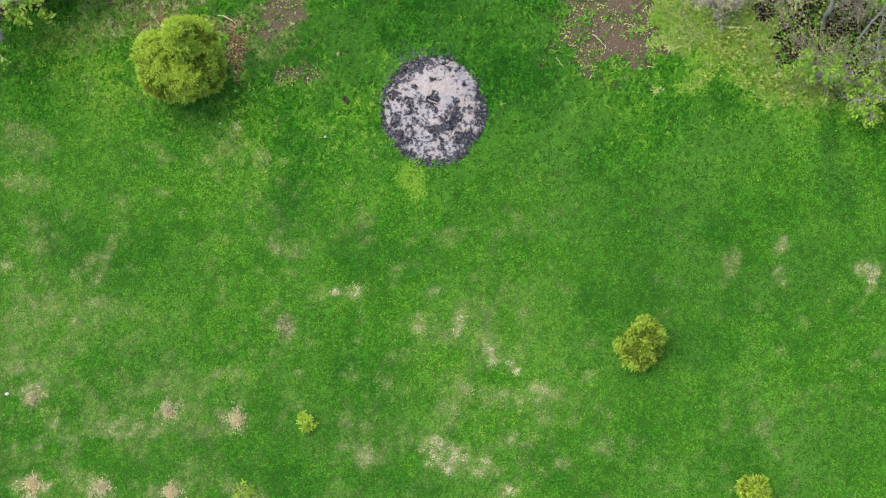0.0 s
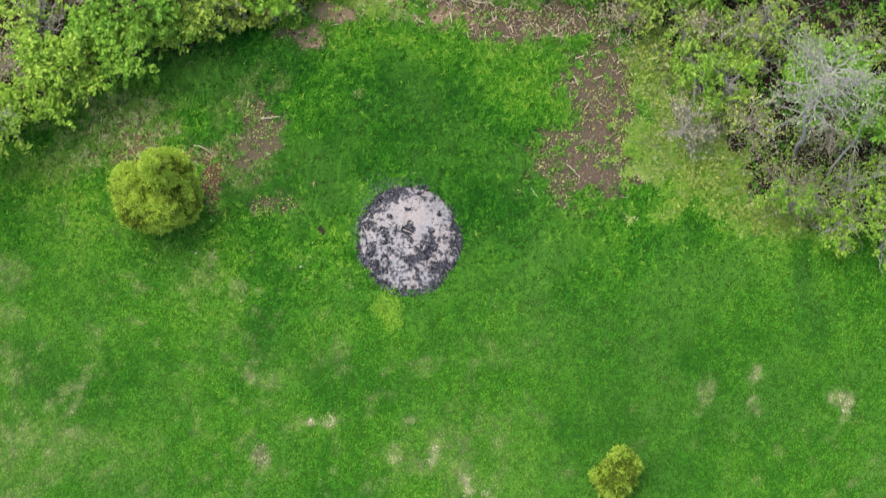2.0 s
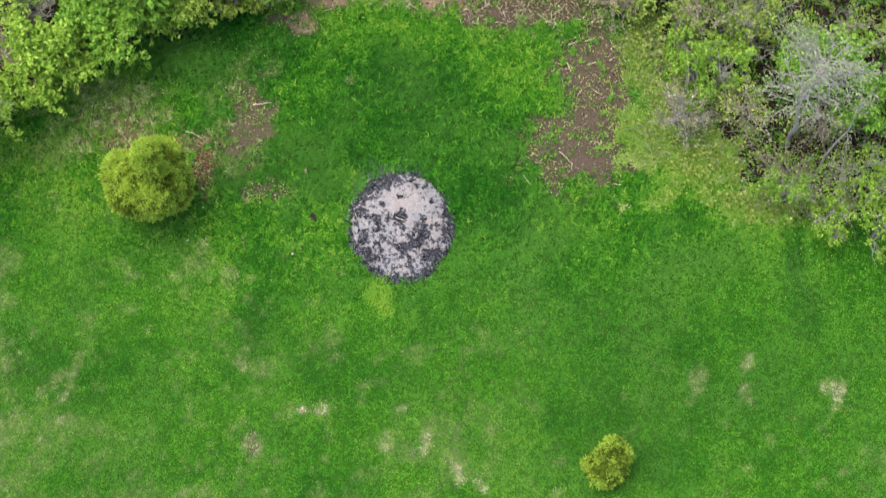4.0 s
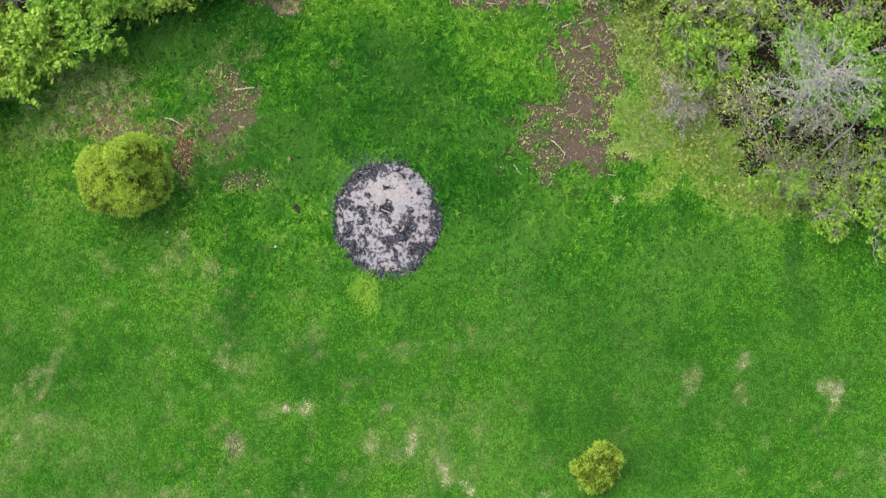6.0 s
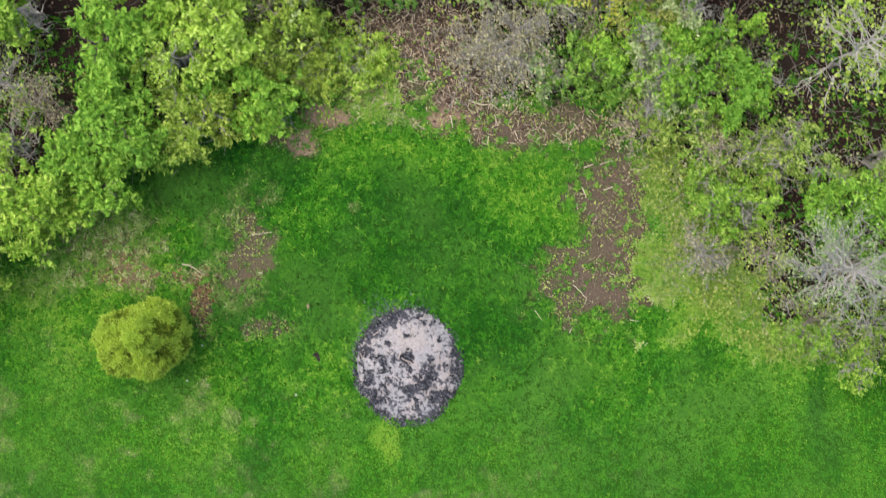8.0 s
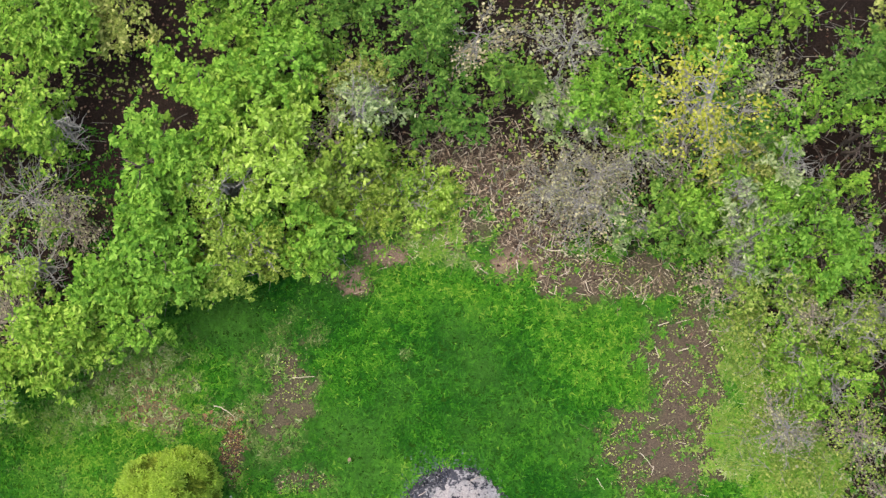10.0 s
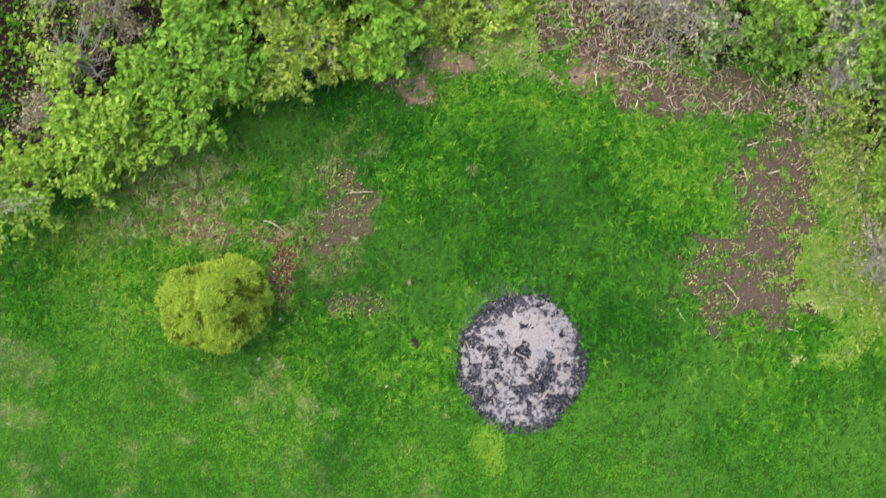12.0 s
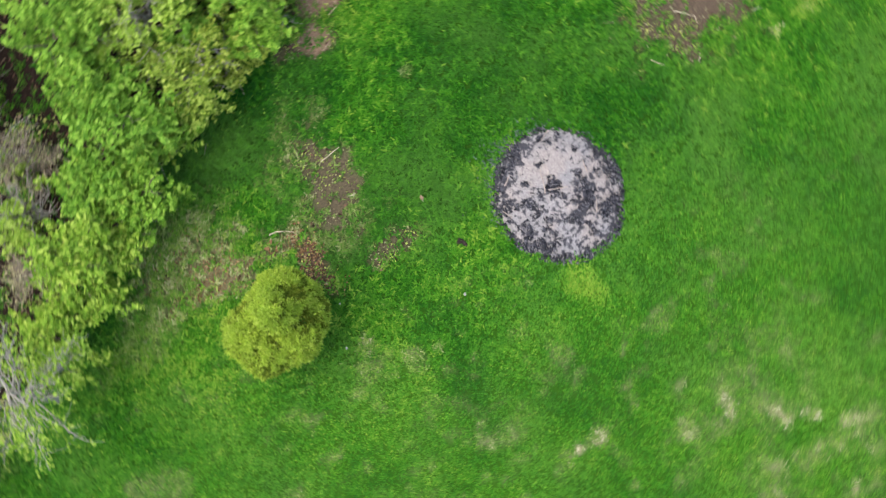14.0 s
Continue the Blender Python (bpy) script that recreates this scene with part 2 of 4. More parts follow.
DRY += [(-6.2, -7.92, 0.35, 0.25, 0.45), (-4.53, -8.06, 0.4, 0.35, 0.4), (-9.51, -7.67, 0.3, 0.3, 0.4), (-9.38, -9.76, 0.4, 0.35, 0.5), (-7.68, -9.79, 0.4, 0.35, 0.45), (-6.03, -9.86, 0.4, 0.35, 0.4), (-4.29, -9.84, 0.4, 0.35, 0.4),
        (-7.4, 2.5, 1.5, 0.8, 0.36), (-0.9, 6.1, 1.3, 0.4, 0.5), (-6.6, 1.9, 1.3, 0.7, 0.34), (-8.6, 1.6, 0.8, 0.5, 0.2), (-3.9, 2.4, 0.8, 1.4, 0.22), (1.56, -9.16, 0.35, 0.25, 0.6), (2.19, -9.65, 0.25, 0.17, 0.85), (3.93, -6.75, 0.17, 0.17, 0.5), (8.63, -4.05, 0.2, 0.5, 0.38), (10.78, -4.07, 0.25, 0.45, 0.5), (10.55, -3.9, 0.2, 0.2, 0.6),
        (7.38, -3.86, 0.25, 0.35, 0.3), (-1.47, -8.82, 0.3, 0.25, 0.4), (-7.14, -8.4, 0.7, 0.25, 0.35), (0.9, -7.3, 0.2, 0.4, 0.35), (-9.9, -2.4, 0.4, 0.3, 0.3)]
THIN = [(-10.0, -1.2, 0.7, 0.5, 0.22), (-5.1, -1.3, 0.5, 0.3, 0.22), (-3.44, -5.78, 0.30, 0.45, 0.38), (-3.6, -3.8, 0.6, 0.3, 0.2), (-4.2, -1.6, 0.2, 0.3, 0.3), (-4.9, -0.9, 0.25, 0.2, 0.35)]
# darker grass; tree-edge shade and the knee-high cedar's cast shadow are painted in too
DARK_AND_SHADED = [(-0.6, 3.1, 2.6, 1.7, 1.0), (-4.6, 4.3, 2.4, 1.1, 1.5), (-3.6, -1.9, 0.5, 2.2, 0.5), (9.85, -0.6, 0.22, 0.9, 1.2), (10.1, -2.2, 0.5, 0.9, 0.8), (-3.9, 2.3, 1.5, 1.9, 0.9), (-2.6, 1.6, 1.4, 1.4, 0.95), (-2.3, 3.3, 1.4, 1.5, 0.6), (-5.6, 3.0, 1.6, 0.8, 0.4), (-5.3, 3.1, 2.0, 1.0, 0.45), (1.4, -1.2, 2.8, 2.2, 0.28), (4.9, -4.8, 1.6, 1.2, 0.45), (6.6, -6.0, 1.3, 0.6, 0.5),
        (1.5, 1.5, 2.4, 2.4, 0.72), (-1.0, -4.0, 1.5, 0.8, 0.4), (4.5, -3.5, 2.0, 1.0, 0.35), (-7.5, -4.0, 2.0, 1.0, 0.4), (-0.3, 1.65, 0.8, 0.4, 0.6)]
LIGHT = [(-6.3, -3.3, 2.4, 2.0, 0.34), (-4.4, -5.3, 2.8, 1.4, 0.30), (-7.0, -0.8, 2.2, 1.4, 0.2), (9.0, -6.4, 1.6, 1.4, 0.25), (-8.2, 1.6, 1.5, 0.8, 0.15), (-8.4, 0.0, 1.4, 1.2, 0.4), (-4.3, -1.0, 0.7, 0.9, 0.4), (-6.3, -1.6, 1.6, 0.8, 0.3), (-0.45, -2.05, 0.42, 0.55, 1.0), (-5.1, -1.7, 1.5, 1.1, 0.5), (6.9, 2.4, 1.1, 2.1, 1.0), (7.4, 1.3, 1.2, 0.9, 0.8), (9.0, 0.1, 1.6, 0.5, 0.4),
         (-8.0, -1.5, 1.6, 1.0, 0.2), (2.6, 3.9, 1.6, 0.9, 0.2), (-0.8, 4.8, 1.8, 0.6, 0.4), (-6.8, -5.0, 2.0, 1.2, 0.2), (-1.3, 6.4, 1.0, 0.6, 0.9), (5.6, 4.4, 0.6, 0.9, 0.6)]
EDGE_X = [-40, -14, -10.2, -9.4, -8.0, -6.7, -5.0, -4.0, -3.1, -2.0, -0.3, 1.8, 4.0, 5.2, 6.2, 7.4, 8.4, 9.4, 11.2, 13, 16, 40]
EDGE_Y = [-2, 0.8, 1.6, 2.6, 3.3, 4.2, 5.1, 5.4, 5.6, 6.2, 6.5, 6.0, 5.9, 5.4, 4.2, 2.3, 1.1, 0.3, 0.0, -0.6, -1.4, -3]


def plan(x, y):
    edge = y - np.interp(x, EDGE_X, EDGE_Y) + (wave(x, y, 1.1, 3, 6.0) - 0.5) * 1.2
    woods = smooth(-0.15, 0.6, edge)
    soil = spots(x, y, SOIL)
    dry = np.maximum(0.72 * spots(x, y, DRY, 1.1), 0.7 * spots(x, y, THIN, 0.7))
    dry = np.maximum(dry, 0.155 * spots(x, y, [(1.4, -7.4, 2.6, 2.6, 1.0), (-7.0, -8.4, 3.2, 1.8, 1.0), (-1.5, -8.8, 1.2, 1.0, 0.6), (-8.8, -5.8, 2.0, 2.2, 0.8)], 0.8) * smooth(0.35, 0.7, wave(x, y, 0.5, 3, 51.0)))
    dry = np.clip(dry + 0.20 * smooth(0.55, 0.80, wave(x, y, 0.28, 3, 21.0)) * smooth(0.40, 0.65, wave(x, y, 2.2, 2, 14.0)) * smooth(0.5, -3.5, y + 0.25 * x), 0, 1)
    dry = np.clip(dry * (0.35 + 1.3 * smooth(0.3, 0.7, wave(x, y, 0.10, 2, 40.0))), 0, 1)
    tone = 0.44 + 0.55 * (wave(x, y, 2.4, 4, 1.0) - 0.5) + 0.3 * (wave(x, y, 0.35, 2, 8.0) - 0.5)
    tone = tone - 0.36 * spots(x, y, DARK_AND_SHADED, 0.5) + 0.42 * spots(x, y, LIGHT, 0.5)
    # past the wood's edge and the mown lawn the meadow goes on plainly
    away = np.maximum(smooth(13.0, 19.0, np.abs(x)), np.maximum(smooth(-11.0, -16.0, y), smooth(14.0, 20.0, y)))
    tone = tone + (0.46 + 0.2 * (wave(x, y, 6.0, 3, 2.0) - 0.5) - tone) * away
    return woods * (1 - away), soil * (1 - away), dry * (1 - away), np.clip(tone, 0, 1)


def make_ground():
    step, x0, x1, y0, y1 = 0.125, -16.0, 16.0, -14.0, 14.0
    xs, ys = np.arange(x0, x1 + step / 2, step), np.arange(y0, y1 + step / 2, step)
    out = np.cumsum(0.11 * 1.25 ** np.arange(1, 38))
    xs, ys = np.r_[x0 - out[::-1], xs, x1 + out], np.r_[y0 - out[::-1], ys, y1 + out]
    gx, gy = np.meshgrid(xs, ys)
    x, y = gx.ravel(), gy.ravel()
    woods, soil, dry, tone = plan(x, y)
    near = smooth(40, 16, np.abs(x)) * smooth(40, 14, np.abs(y))
    z = near * (-0.03 + 0.03 * wave(x, y, 0.5, 3, 2.0) - 0.03 * soil + 0.03 * woods)
    # 1 where no blades stand and the green with painted self-shade takes over
    bladeless = np.maximum(smooth(12.0, 15.0, np.abs(x)), np.maximum(smooth(-10.5, -13.0, y), smooth(13.0, 16.0, y)))
    n = len(xs)
    i, j = np.meshgrid(np.arange(n - 1), np.arange(len(ys) - 1))
    a = (j * n + i).ravel()
    faces = np.stack([a, a + 1, a + n + 1, a + n], 1)
    clay = spots(x, y, [(-2.64, 5.32, 0.45, 0.45, 1.0), (-2.0, 5.8, 0.9, 0.42, 0.9), (-1.3, 6.35, 0.7, 0.4, 0.8), (0.76, 5.72, 0.7, 0.3, 0.8), (-6.8, 1.8, 0.9, 0.5, 0.5)])
    me = mesh_of("ground", np.stack([x, y, z], 1), faces, 4, GROUND, dict(clay=clay, woods=woods, soil=soil, dry=dry, tone=tone, bladeless=bladeless))
    me.polygons.foreach_set("use_smooth", np.ones(len(faces), bool))
    tagged(new("ground", me), "green lawn with bare brown soil patches", "ground", kind="structure")


make_ground()


# ---- grass ----
def blades(rng, x, y, z, count, length, width, lean, tone, dry, spread):
    """Tufts of single blades: triangles that rise from the ground and lean over."""
    n = len(x) * count
    rep = lambda v: np.repeat(v, count)
    bx, by = rep(x) + rng.normal(0, 1, n) * rep(spread), rep(y) + rng.normal(0, 1, n) * rep(spread)
    ang, ln = rng.uniform(0, 2 * np.pi, n), rep(length) * rng.uniform(0.55, 1.25, n)
    tilt = np.clip(rng.normal(rep(lean), 0.25), 0.1, 1.45)
    dx, dy = np.cos(ang), np.sin(ang)
    w = rep(width) * rng.uniform(0.7, 1.3, n)
    base = np.stack([bx, by, rep(z)], 1)
    side = np.stack([-dy, dx, 0 * dx], 1) * w[:, None] / 2
    tip = base + np.stack([dx * np.sin(tilt), dy * np.sin(tilt), np.cos(tilt)], 1) * ln[:, None]
    verts = np.stack([base - side, base + side, tip], 1).reshape(-1, 3)
    t = np.clip(rep(tone) + rng.normal(0, 0.17, n), 0, 1)
    d = np.clip(rep(dry) + rng.normal(0, 0.12, n) * (rep(dry) > 0.05), 0, 1)
    return verts, np.repeat(t, 3), np.repeat(d, 3)


def make_grass():
    rng = np.random.RandomState(11)
    n = 155000
    x, y = rng.uniform(-15.0, 15.0, n), rng.uniform(-13.0, 8.0, n)
    woods, soil, dry, tone = plan(x, y)
    rough = smooth(-3.5, 1.0, y - 0.10 * np.abs(x) + (wave(x, y, 1.5, 2, 4.0) - 0.5) * 2.5)
    pile = np.hypot((x - 0.03) / 1.36, (y + 0.17) / 1.43) < 0.95
    keep = (rng.rand(n) > 0.94 * np.clip(soil * 1.08, 0, 1)) & (rng.rand(n) > 0.85 * woods) & ~pile & (rng.rand(n) > 0.5 * dry)
    keep &= rng.rand(n) > np.maximum(smooth(12.2, 15.0, np.abs(x)), smooth(-10.6, -13.0, y))
    dry = np.clip(dry + 0.25 * soil * rng.rand(n), 0, 1)
    tuft = rng.normal(0, 1, n)
    for name, label, pick in (("lawn_grass", "short mown green lawn grass with straw patches", rough < 0.35), ("rough_grass", "longer lush green meadow grass", rough >= 0.35)):
        k = keep & pick
        r = rough[k]
        v, t, d = blades(rng, x[k], y[k], 0.006 + 0.004 * tuft[k] + 0.012 * tuft[k] * r, 7, 0.060 + 0.060 * r + 0.012 * tuft[k] * r, 0.022 + 0.021 * r, 1.1 - 0.15 * r,
                         np.clip(tone[k] + 0.02 + tuft[k] * (0.115 + 0.065 * r), 0, 1), dry[k], 0.04 - 0.006 * r)
        me = mesh_of(name, v, np.arange(len(v)).reshape(-1, 3), 3, GRASS, dict(tone=t, dry=d))
        tagged(new(name, me), label, "grass", kind="stuff")


make_grass()
PALE_GRASS = [(6.85, 2.7, 1.2, 2.0, 1.0), (7.5, 1.7, 1.1, 0.9, 0.9), (9.2, 0.6, 1.5, 0.5, 0.6), (6.2, 4.5, 0.6, 0.9, 0.8), (-1.3, 7.1, 0.9, 0.5, 0.9), (-2.7, 6.6, 0.8, 0.4, 0.6), (-0.9, 6.1, 1.0, 0.35, 0.4)]


def make_tall_grass():
    rng = np.random.RandomState(12)
    n = 25000
    x, y = rng.uniform(-4.0, 11.5, n), rng.uniform(-0.8, 7.5, n)
    thick = spots(x, y, PALE_GRASS, 0.8)
    k = rng.rand(n) < 0.9 * thick
    x, y, thick = x[k], y[k], thick[k]
    tone = np.clip(0.98 + 0.5 * (wave(x, y, 0.4, 3, 12.0) - 0.5) + rng.normal(0, 0.20, len(x)), 0, 1)
    dry = np.clip(0.21 + 0.35 * (wave(x, y, 0.7, 3, 18.0) - 0.5) + rng.normal(0, 0.12, len(x)), 0, 1)
    v, t, d = blades(rng, x, y, np.full(len(x), 0.02), 9, 0.08 + 0.13 * thick + 0.05 * rng.rand(len(x)), np.full(len(x), 0.046), np.full(len(x), 1.05), tone, dry, np.full(len(x), 0.05))
    me = mesh_of("tall_grass", v, np.arange(len(v)).reshape(-1, 3), 3, GRASS, dict(tone=t, dry=d))
    tagged(new("tall_grass", me), "pale yellow-green tall grass along the brush", "grass", kind="stuff")


make_tall_grass()


# ---- loose leaves, stalks and branches as arrays ----
LEAF = np.array([(-0.5, 0, 0), (-0.12, 0.36, 0.09), (0.26, 0.27, 0.07), (0.5, 0, 0), (0.26, -0.27, 0.07), (-0.12, -0.36, 0.09)])
LEAF_FACES = np.array([(0, 3, 2, 1), (0, 5, 4, 3)])


def leaves(rng, places, size, tilt, slim=1.0, facing=None):
    """A leaf of two folded halves at each place, more or less level or turned to its facing."""
    n = len(places)
    yaw, roll, pitch = rng.uniform(0, 2 * np.pi, n), rng.normal(0, tilt, n), rng.normal(0.15, tilt, n)
    s = size * rng.uniform(0.5, 1.4, n)
    p = LEAF[None] * np.array([1, slim, 1]) * s[:, None, None]
    c, d = np.cos(roll)[:, None], np.sin(roll)[:, None]
    x, y, z = p[..., 0], p[..., 1] * c - p[..., 2] * d, p[..., 1] * d + p[..., 2] * c
    c, d = np.cos(pitch)[:, None], np.sin(pitch)[:, None]
    x, z = x * c + z * d, -x * d + z * c
    c, d = np.cos(yaw)[:, None], np.sin(yaw)[:, None]
    x, y = x * c - y * d, x * d + y * c
    v = np.stack([x, y, z], -1)
    if facing is not None:
        up = facing / np.linalg.norm(facing, axis=1, keepdims=True)
        u = np.cross(up, rng.normal(0, 1, up.shape))
        u /= np.linalg.norm(u, axis=1, keepdims=True)
        w = np.cross(up, u)
        v = v[..., 0:1] * u[:, None] + v[..., 1:2] * w[:, None] + v[..., 2:3] * up[:, None]
    verts = (v + np.asarray(places)[:, None]).reshape(-1, 3)
    faces = (LEAF_FACES[None] + 6 * np.arange(n)[:, None, None]).reshape(-1, 4)
    return verts, faces


def tubes(lines, sides=5):
    """Tapered round stems: each line is points (k, 3) and radii (k)."""
    verts, faces, start = [], [], 0
    ring = np.arange(sides) * 2 * np.pi / sides
    for pts, rad in lines:
        pts, rad = np.asarray(pts, float), np.asarray(rad, float)
        way = np.gradient(pts, axis=0)
        way /= np.linalg.norm(way, axis=1, keepdims=True) + 1e-9
        ref = np.where(np.abs(way[:, 2:3]) > 0.9, [[1.0, 0, 0]], [[0, 0, 1.0]])
        u = np.cross(way, ref)
        u /= np.linalg.norm(u, axis=1, keepdims=True) + 1e-9
        v = np.cross(way, u)
        verts.append((pts[:, None] + rad[:, None, None] * (np.cos(ring)[None, :, None] * u[:, None] + np.sin(ring)[None, :, None] * v[:, None])).reshape(-1, 3))
        k = len(pts)
        i, j = np.meshgrid(np.arange(sides), np.arange(k - 1))
        a, b = (start + j * sides + i).ravel(), (start + j * sides + (i + 1) % sides).ravel()
        faces.append(np.stack([a, b, b + sides, a + sides], 1))
        start += k * sides
    return np.concatenate(verts), np.concatenate(faces)


def bough(rng, a, b, r0, r1, k=6, wander=0.05, rise=0.0):
    """A wandering tapered line from a to b."""
    a, b = np.asarray(a, float), np.asarray(b, float)
    s = np.linspace(0, 1, k)[:, None]
    size = np.linalg.norm(b - a)
    off = rng.normal(0, wander * size, (k, 3)) * np.sin(np.pi * s)
    pts = a + (b - a) * s + off + np.array([0, 0, rise * size]) * np.sin(np.pi * s)
    return pts, r0 + (r1 - r0) * s[:, 0]


# ---- woody plants ----
CANOPY_GAPS = [(-8.3, 8.1, 0.75, 0.8, 1.0), (-8.0, 6.9, 0.5, 0.7, 1.0), (-6.45, 8.2, 0.45, 0.5, 1.0), (-5.24, 6.8, 0.28, 0.26, 1.0), (-8.8, 4.7, 0.4, 0.4, 1.0), (-9.7, 6.6, 0.6, 0.7, 1.0), (-9.5, 5.2, 0.6, 0.35, 1.0),
               (-1.5, 9.4, 0.5, 0.4, 1.0), (7.0, 8.35, 0.55, 0.5, 1.0), (8.1, 7.55, 0.5, 0.45, 1.0), (7.8, 8.6, 0.9, 0.6, 1.0), (8.7, 8.2, 0.7, 0.6, 1.0), (10.4, 5.0, 0.7, 0.35, 1.0), (9.6, 5.15, 0.4, 0.25, 1.0), (9.15, 7.1, 0.7, 0.6, 1.0), (9.0, 3.9, 0.32, 0.55, 1.0), (7.9, 5.8, 0.3, 0.28, 1.0)]


def leafy_tree(name, label, place, height, radius, leaf_stuff, count, size, bark=BARK, low=0.35, stems=1, twiggy=0, seed=0, group="", category="tree"):
    """A trunk or several stems, limbs with twigs, and a crown of leaf clumps about their ends."""
    rng = np.random.RandomState(seed)
    tree = thing(name, label, category, (*place, 0), group)
    spread = radius * 0.12
    limbs, ends = 0, []
    for k in range(stems):
        lean = rng.normal(0, 0.25 * radius, 2) if stems > 1 else rng.normal(0, 0.06 * height, 2)
        foot = rng.normal(0, spread, 2) if stems > 1 else (0, 0)
        top = np.array([lean[0], lean[1], height * rng.uniform(0.8, 0.92)])
        thick = 0.017 * height + 0.012
        pts, rad = bough(rng, (*foot, -0.05), top, thick, 0.3 * thick, 8, 0.02)
        v, f = tubes([(pts, rad)], 7)
        trunk = part("trunk" if stems == 1 else "stem", mesh_of("trunk", v, f, 4, bark), tree)
        for q in range(max(3, 9 // stems)):
            s = rng.uniform(low, 0.95)
            at = pts[0] + (pts[-1] - pts[0]) * s
            at = np.array([np.interp(s, np.linspace(0, 1, 8), pts[:, c]) for c in range(3)])
            ang = rng.uniform(0, 2 * np.pi)
            reach = radius * rng.uniform(0.6, 0.98) * math.sqrt(max(0.12, 1 - ((s - 0.45) / 0.6) ** 2))
            end = at + np.array([math.cos(ang) * reach, math.sin(ang) * reach, reach * rng.uniform(0.25, 0.7)])
            end[2] = min(end[2], height * 0.98)
            line = bough(rng, at, end, 0.45 * thick * (1.1 - 0.6 * s), 0.006, 6, 0.05, 0.05)
            v, f = tubes([line], 5)
            part("limb", mesh_of("limb", v, f, 4, bark), trunk)
            ends += [end, at + (end - at) * 0.6]
        ends.append(top)
    ends = np.array(ends)
    if twiggy:
        lines = []
        for k in range(twiggy):
            at = ends[rng.randint(len(ends))]
            way = rng.normal(0, 1, 3) * (1, 1, 0.5) + (0, 0, 0.7)
            lines.append(bough(rng, at, at + way / np.linalg.norm(way) * radius * rng.uniform(0.25, 0.6), 0.011, 0.004, 4, 0.08))
        v, f = tubes(lines, 3)
        tagged(part("branchwork", mesh_of("branchwork", v, f, 4, bark), tree), kind="stuff")
    clumps = int(len(ends) * 1.6)
    where = ends[rng.randint(len(ends), size=clumps)] + rng.normal(0, 0.16 * radius, (clumps, 3)) * (1, 1, 0.6)
    extra = max(4, int(clumps * 0.55))
    ang, rr = rng.uniform(0, 2 * np.pi, extra), radius * np.sqrt(rng.uniform(0.05, 1.0, extra))
    dome = np.sqrt(np.clip(1 - (rr / radius / 1.05) ** 2, 0.05, 1))
    zz = height * (low + (1 - low) * dome * rng.uniform(0.75, 1.0, extra))
    where = np.concatenate([where, np.stack([np.cos(ang) * rr, np.sin(ang) * rr, zz], 1)])
    # sprays: thin twigs about the clumps, with leaves along them
    twigs = max(14, count // 12)
    weight = rng.gamma(1.6, 1.0, len(where))
    foot = where[rng.choice(len(where), size=twigs, p=weight / weight.sum())] + rng.normal(0, 0.035 + 0.10 * radius, (twigs, 3)) * (1, 1, 0.75)
    ang = rng.uniform(0, 2 * np.pi, twigs)
    way = np.stack([np.cos(ang), np.sin(ang), rng.normal(0.05, 0.32, twigs)], 1)
    long = rng.uniform(0.3, 1.0, twigs) * min(0.52, 0.15 + 0.25 * radius)
    k, s = rng.randint(twigs, size=count), rng.uniform(0, 1, count)
    spot = foot[k] + way[k] * (long[k] * s)[:, None] + rng.normal(0, 0.034, (count, 3)) - np.outer(0.14 * long[k] * s * s, (0, 0, 1))
    spot[:, 2] = np.clip(spot[:, 2], 0.08, height * 1.03)
    hold = spots(spot[:, 0] + place[0], spot[:, 1] + place[1], CANOPY_GAPS, 0.6) < rng.uniform(0.40, 0.62, count)
    spot, k = spot[hold], k[hold]
    v, f = leaves(rng, spot, 1.16 * size, 0.25, 0.64, rng.normal(0, 0.42, spot.shape) + 0.4 * way[k] + (0, 0, 1.0))
    part("crown", mesh_of("crown", v, f, 4, leaf_stuff), tree)
    return tree


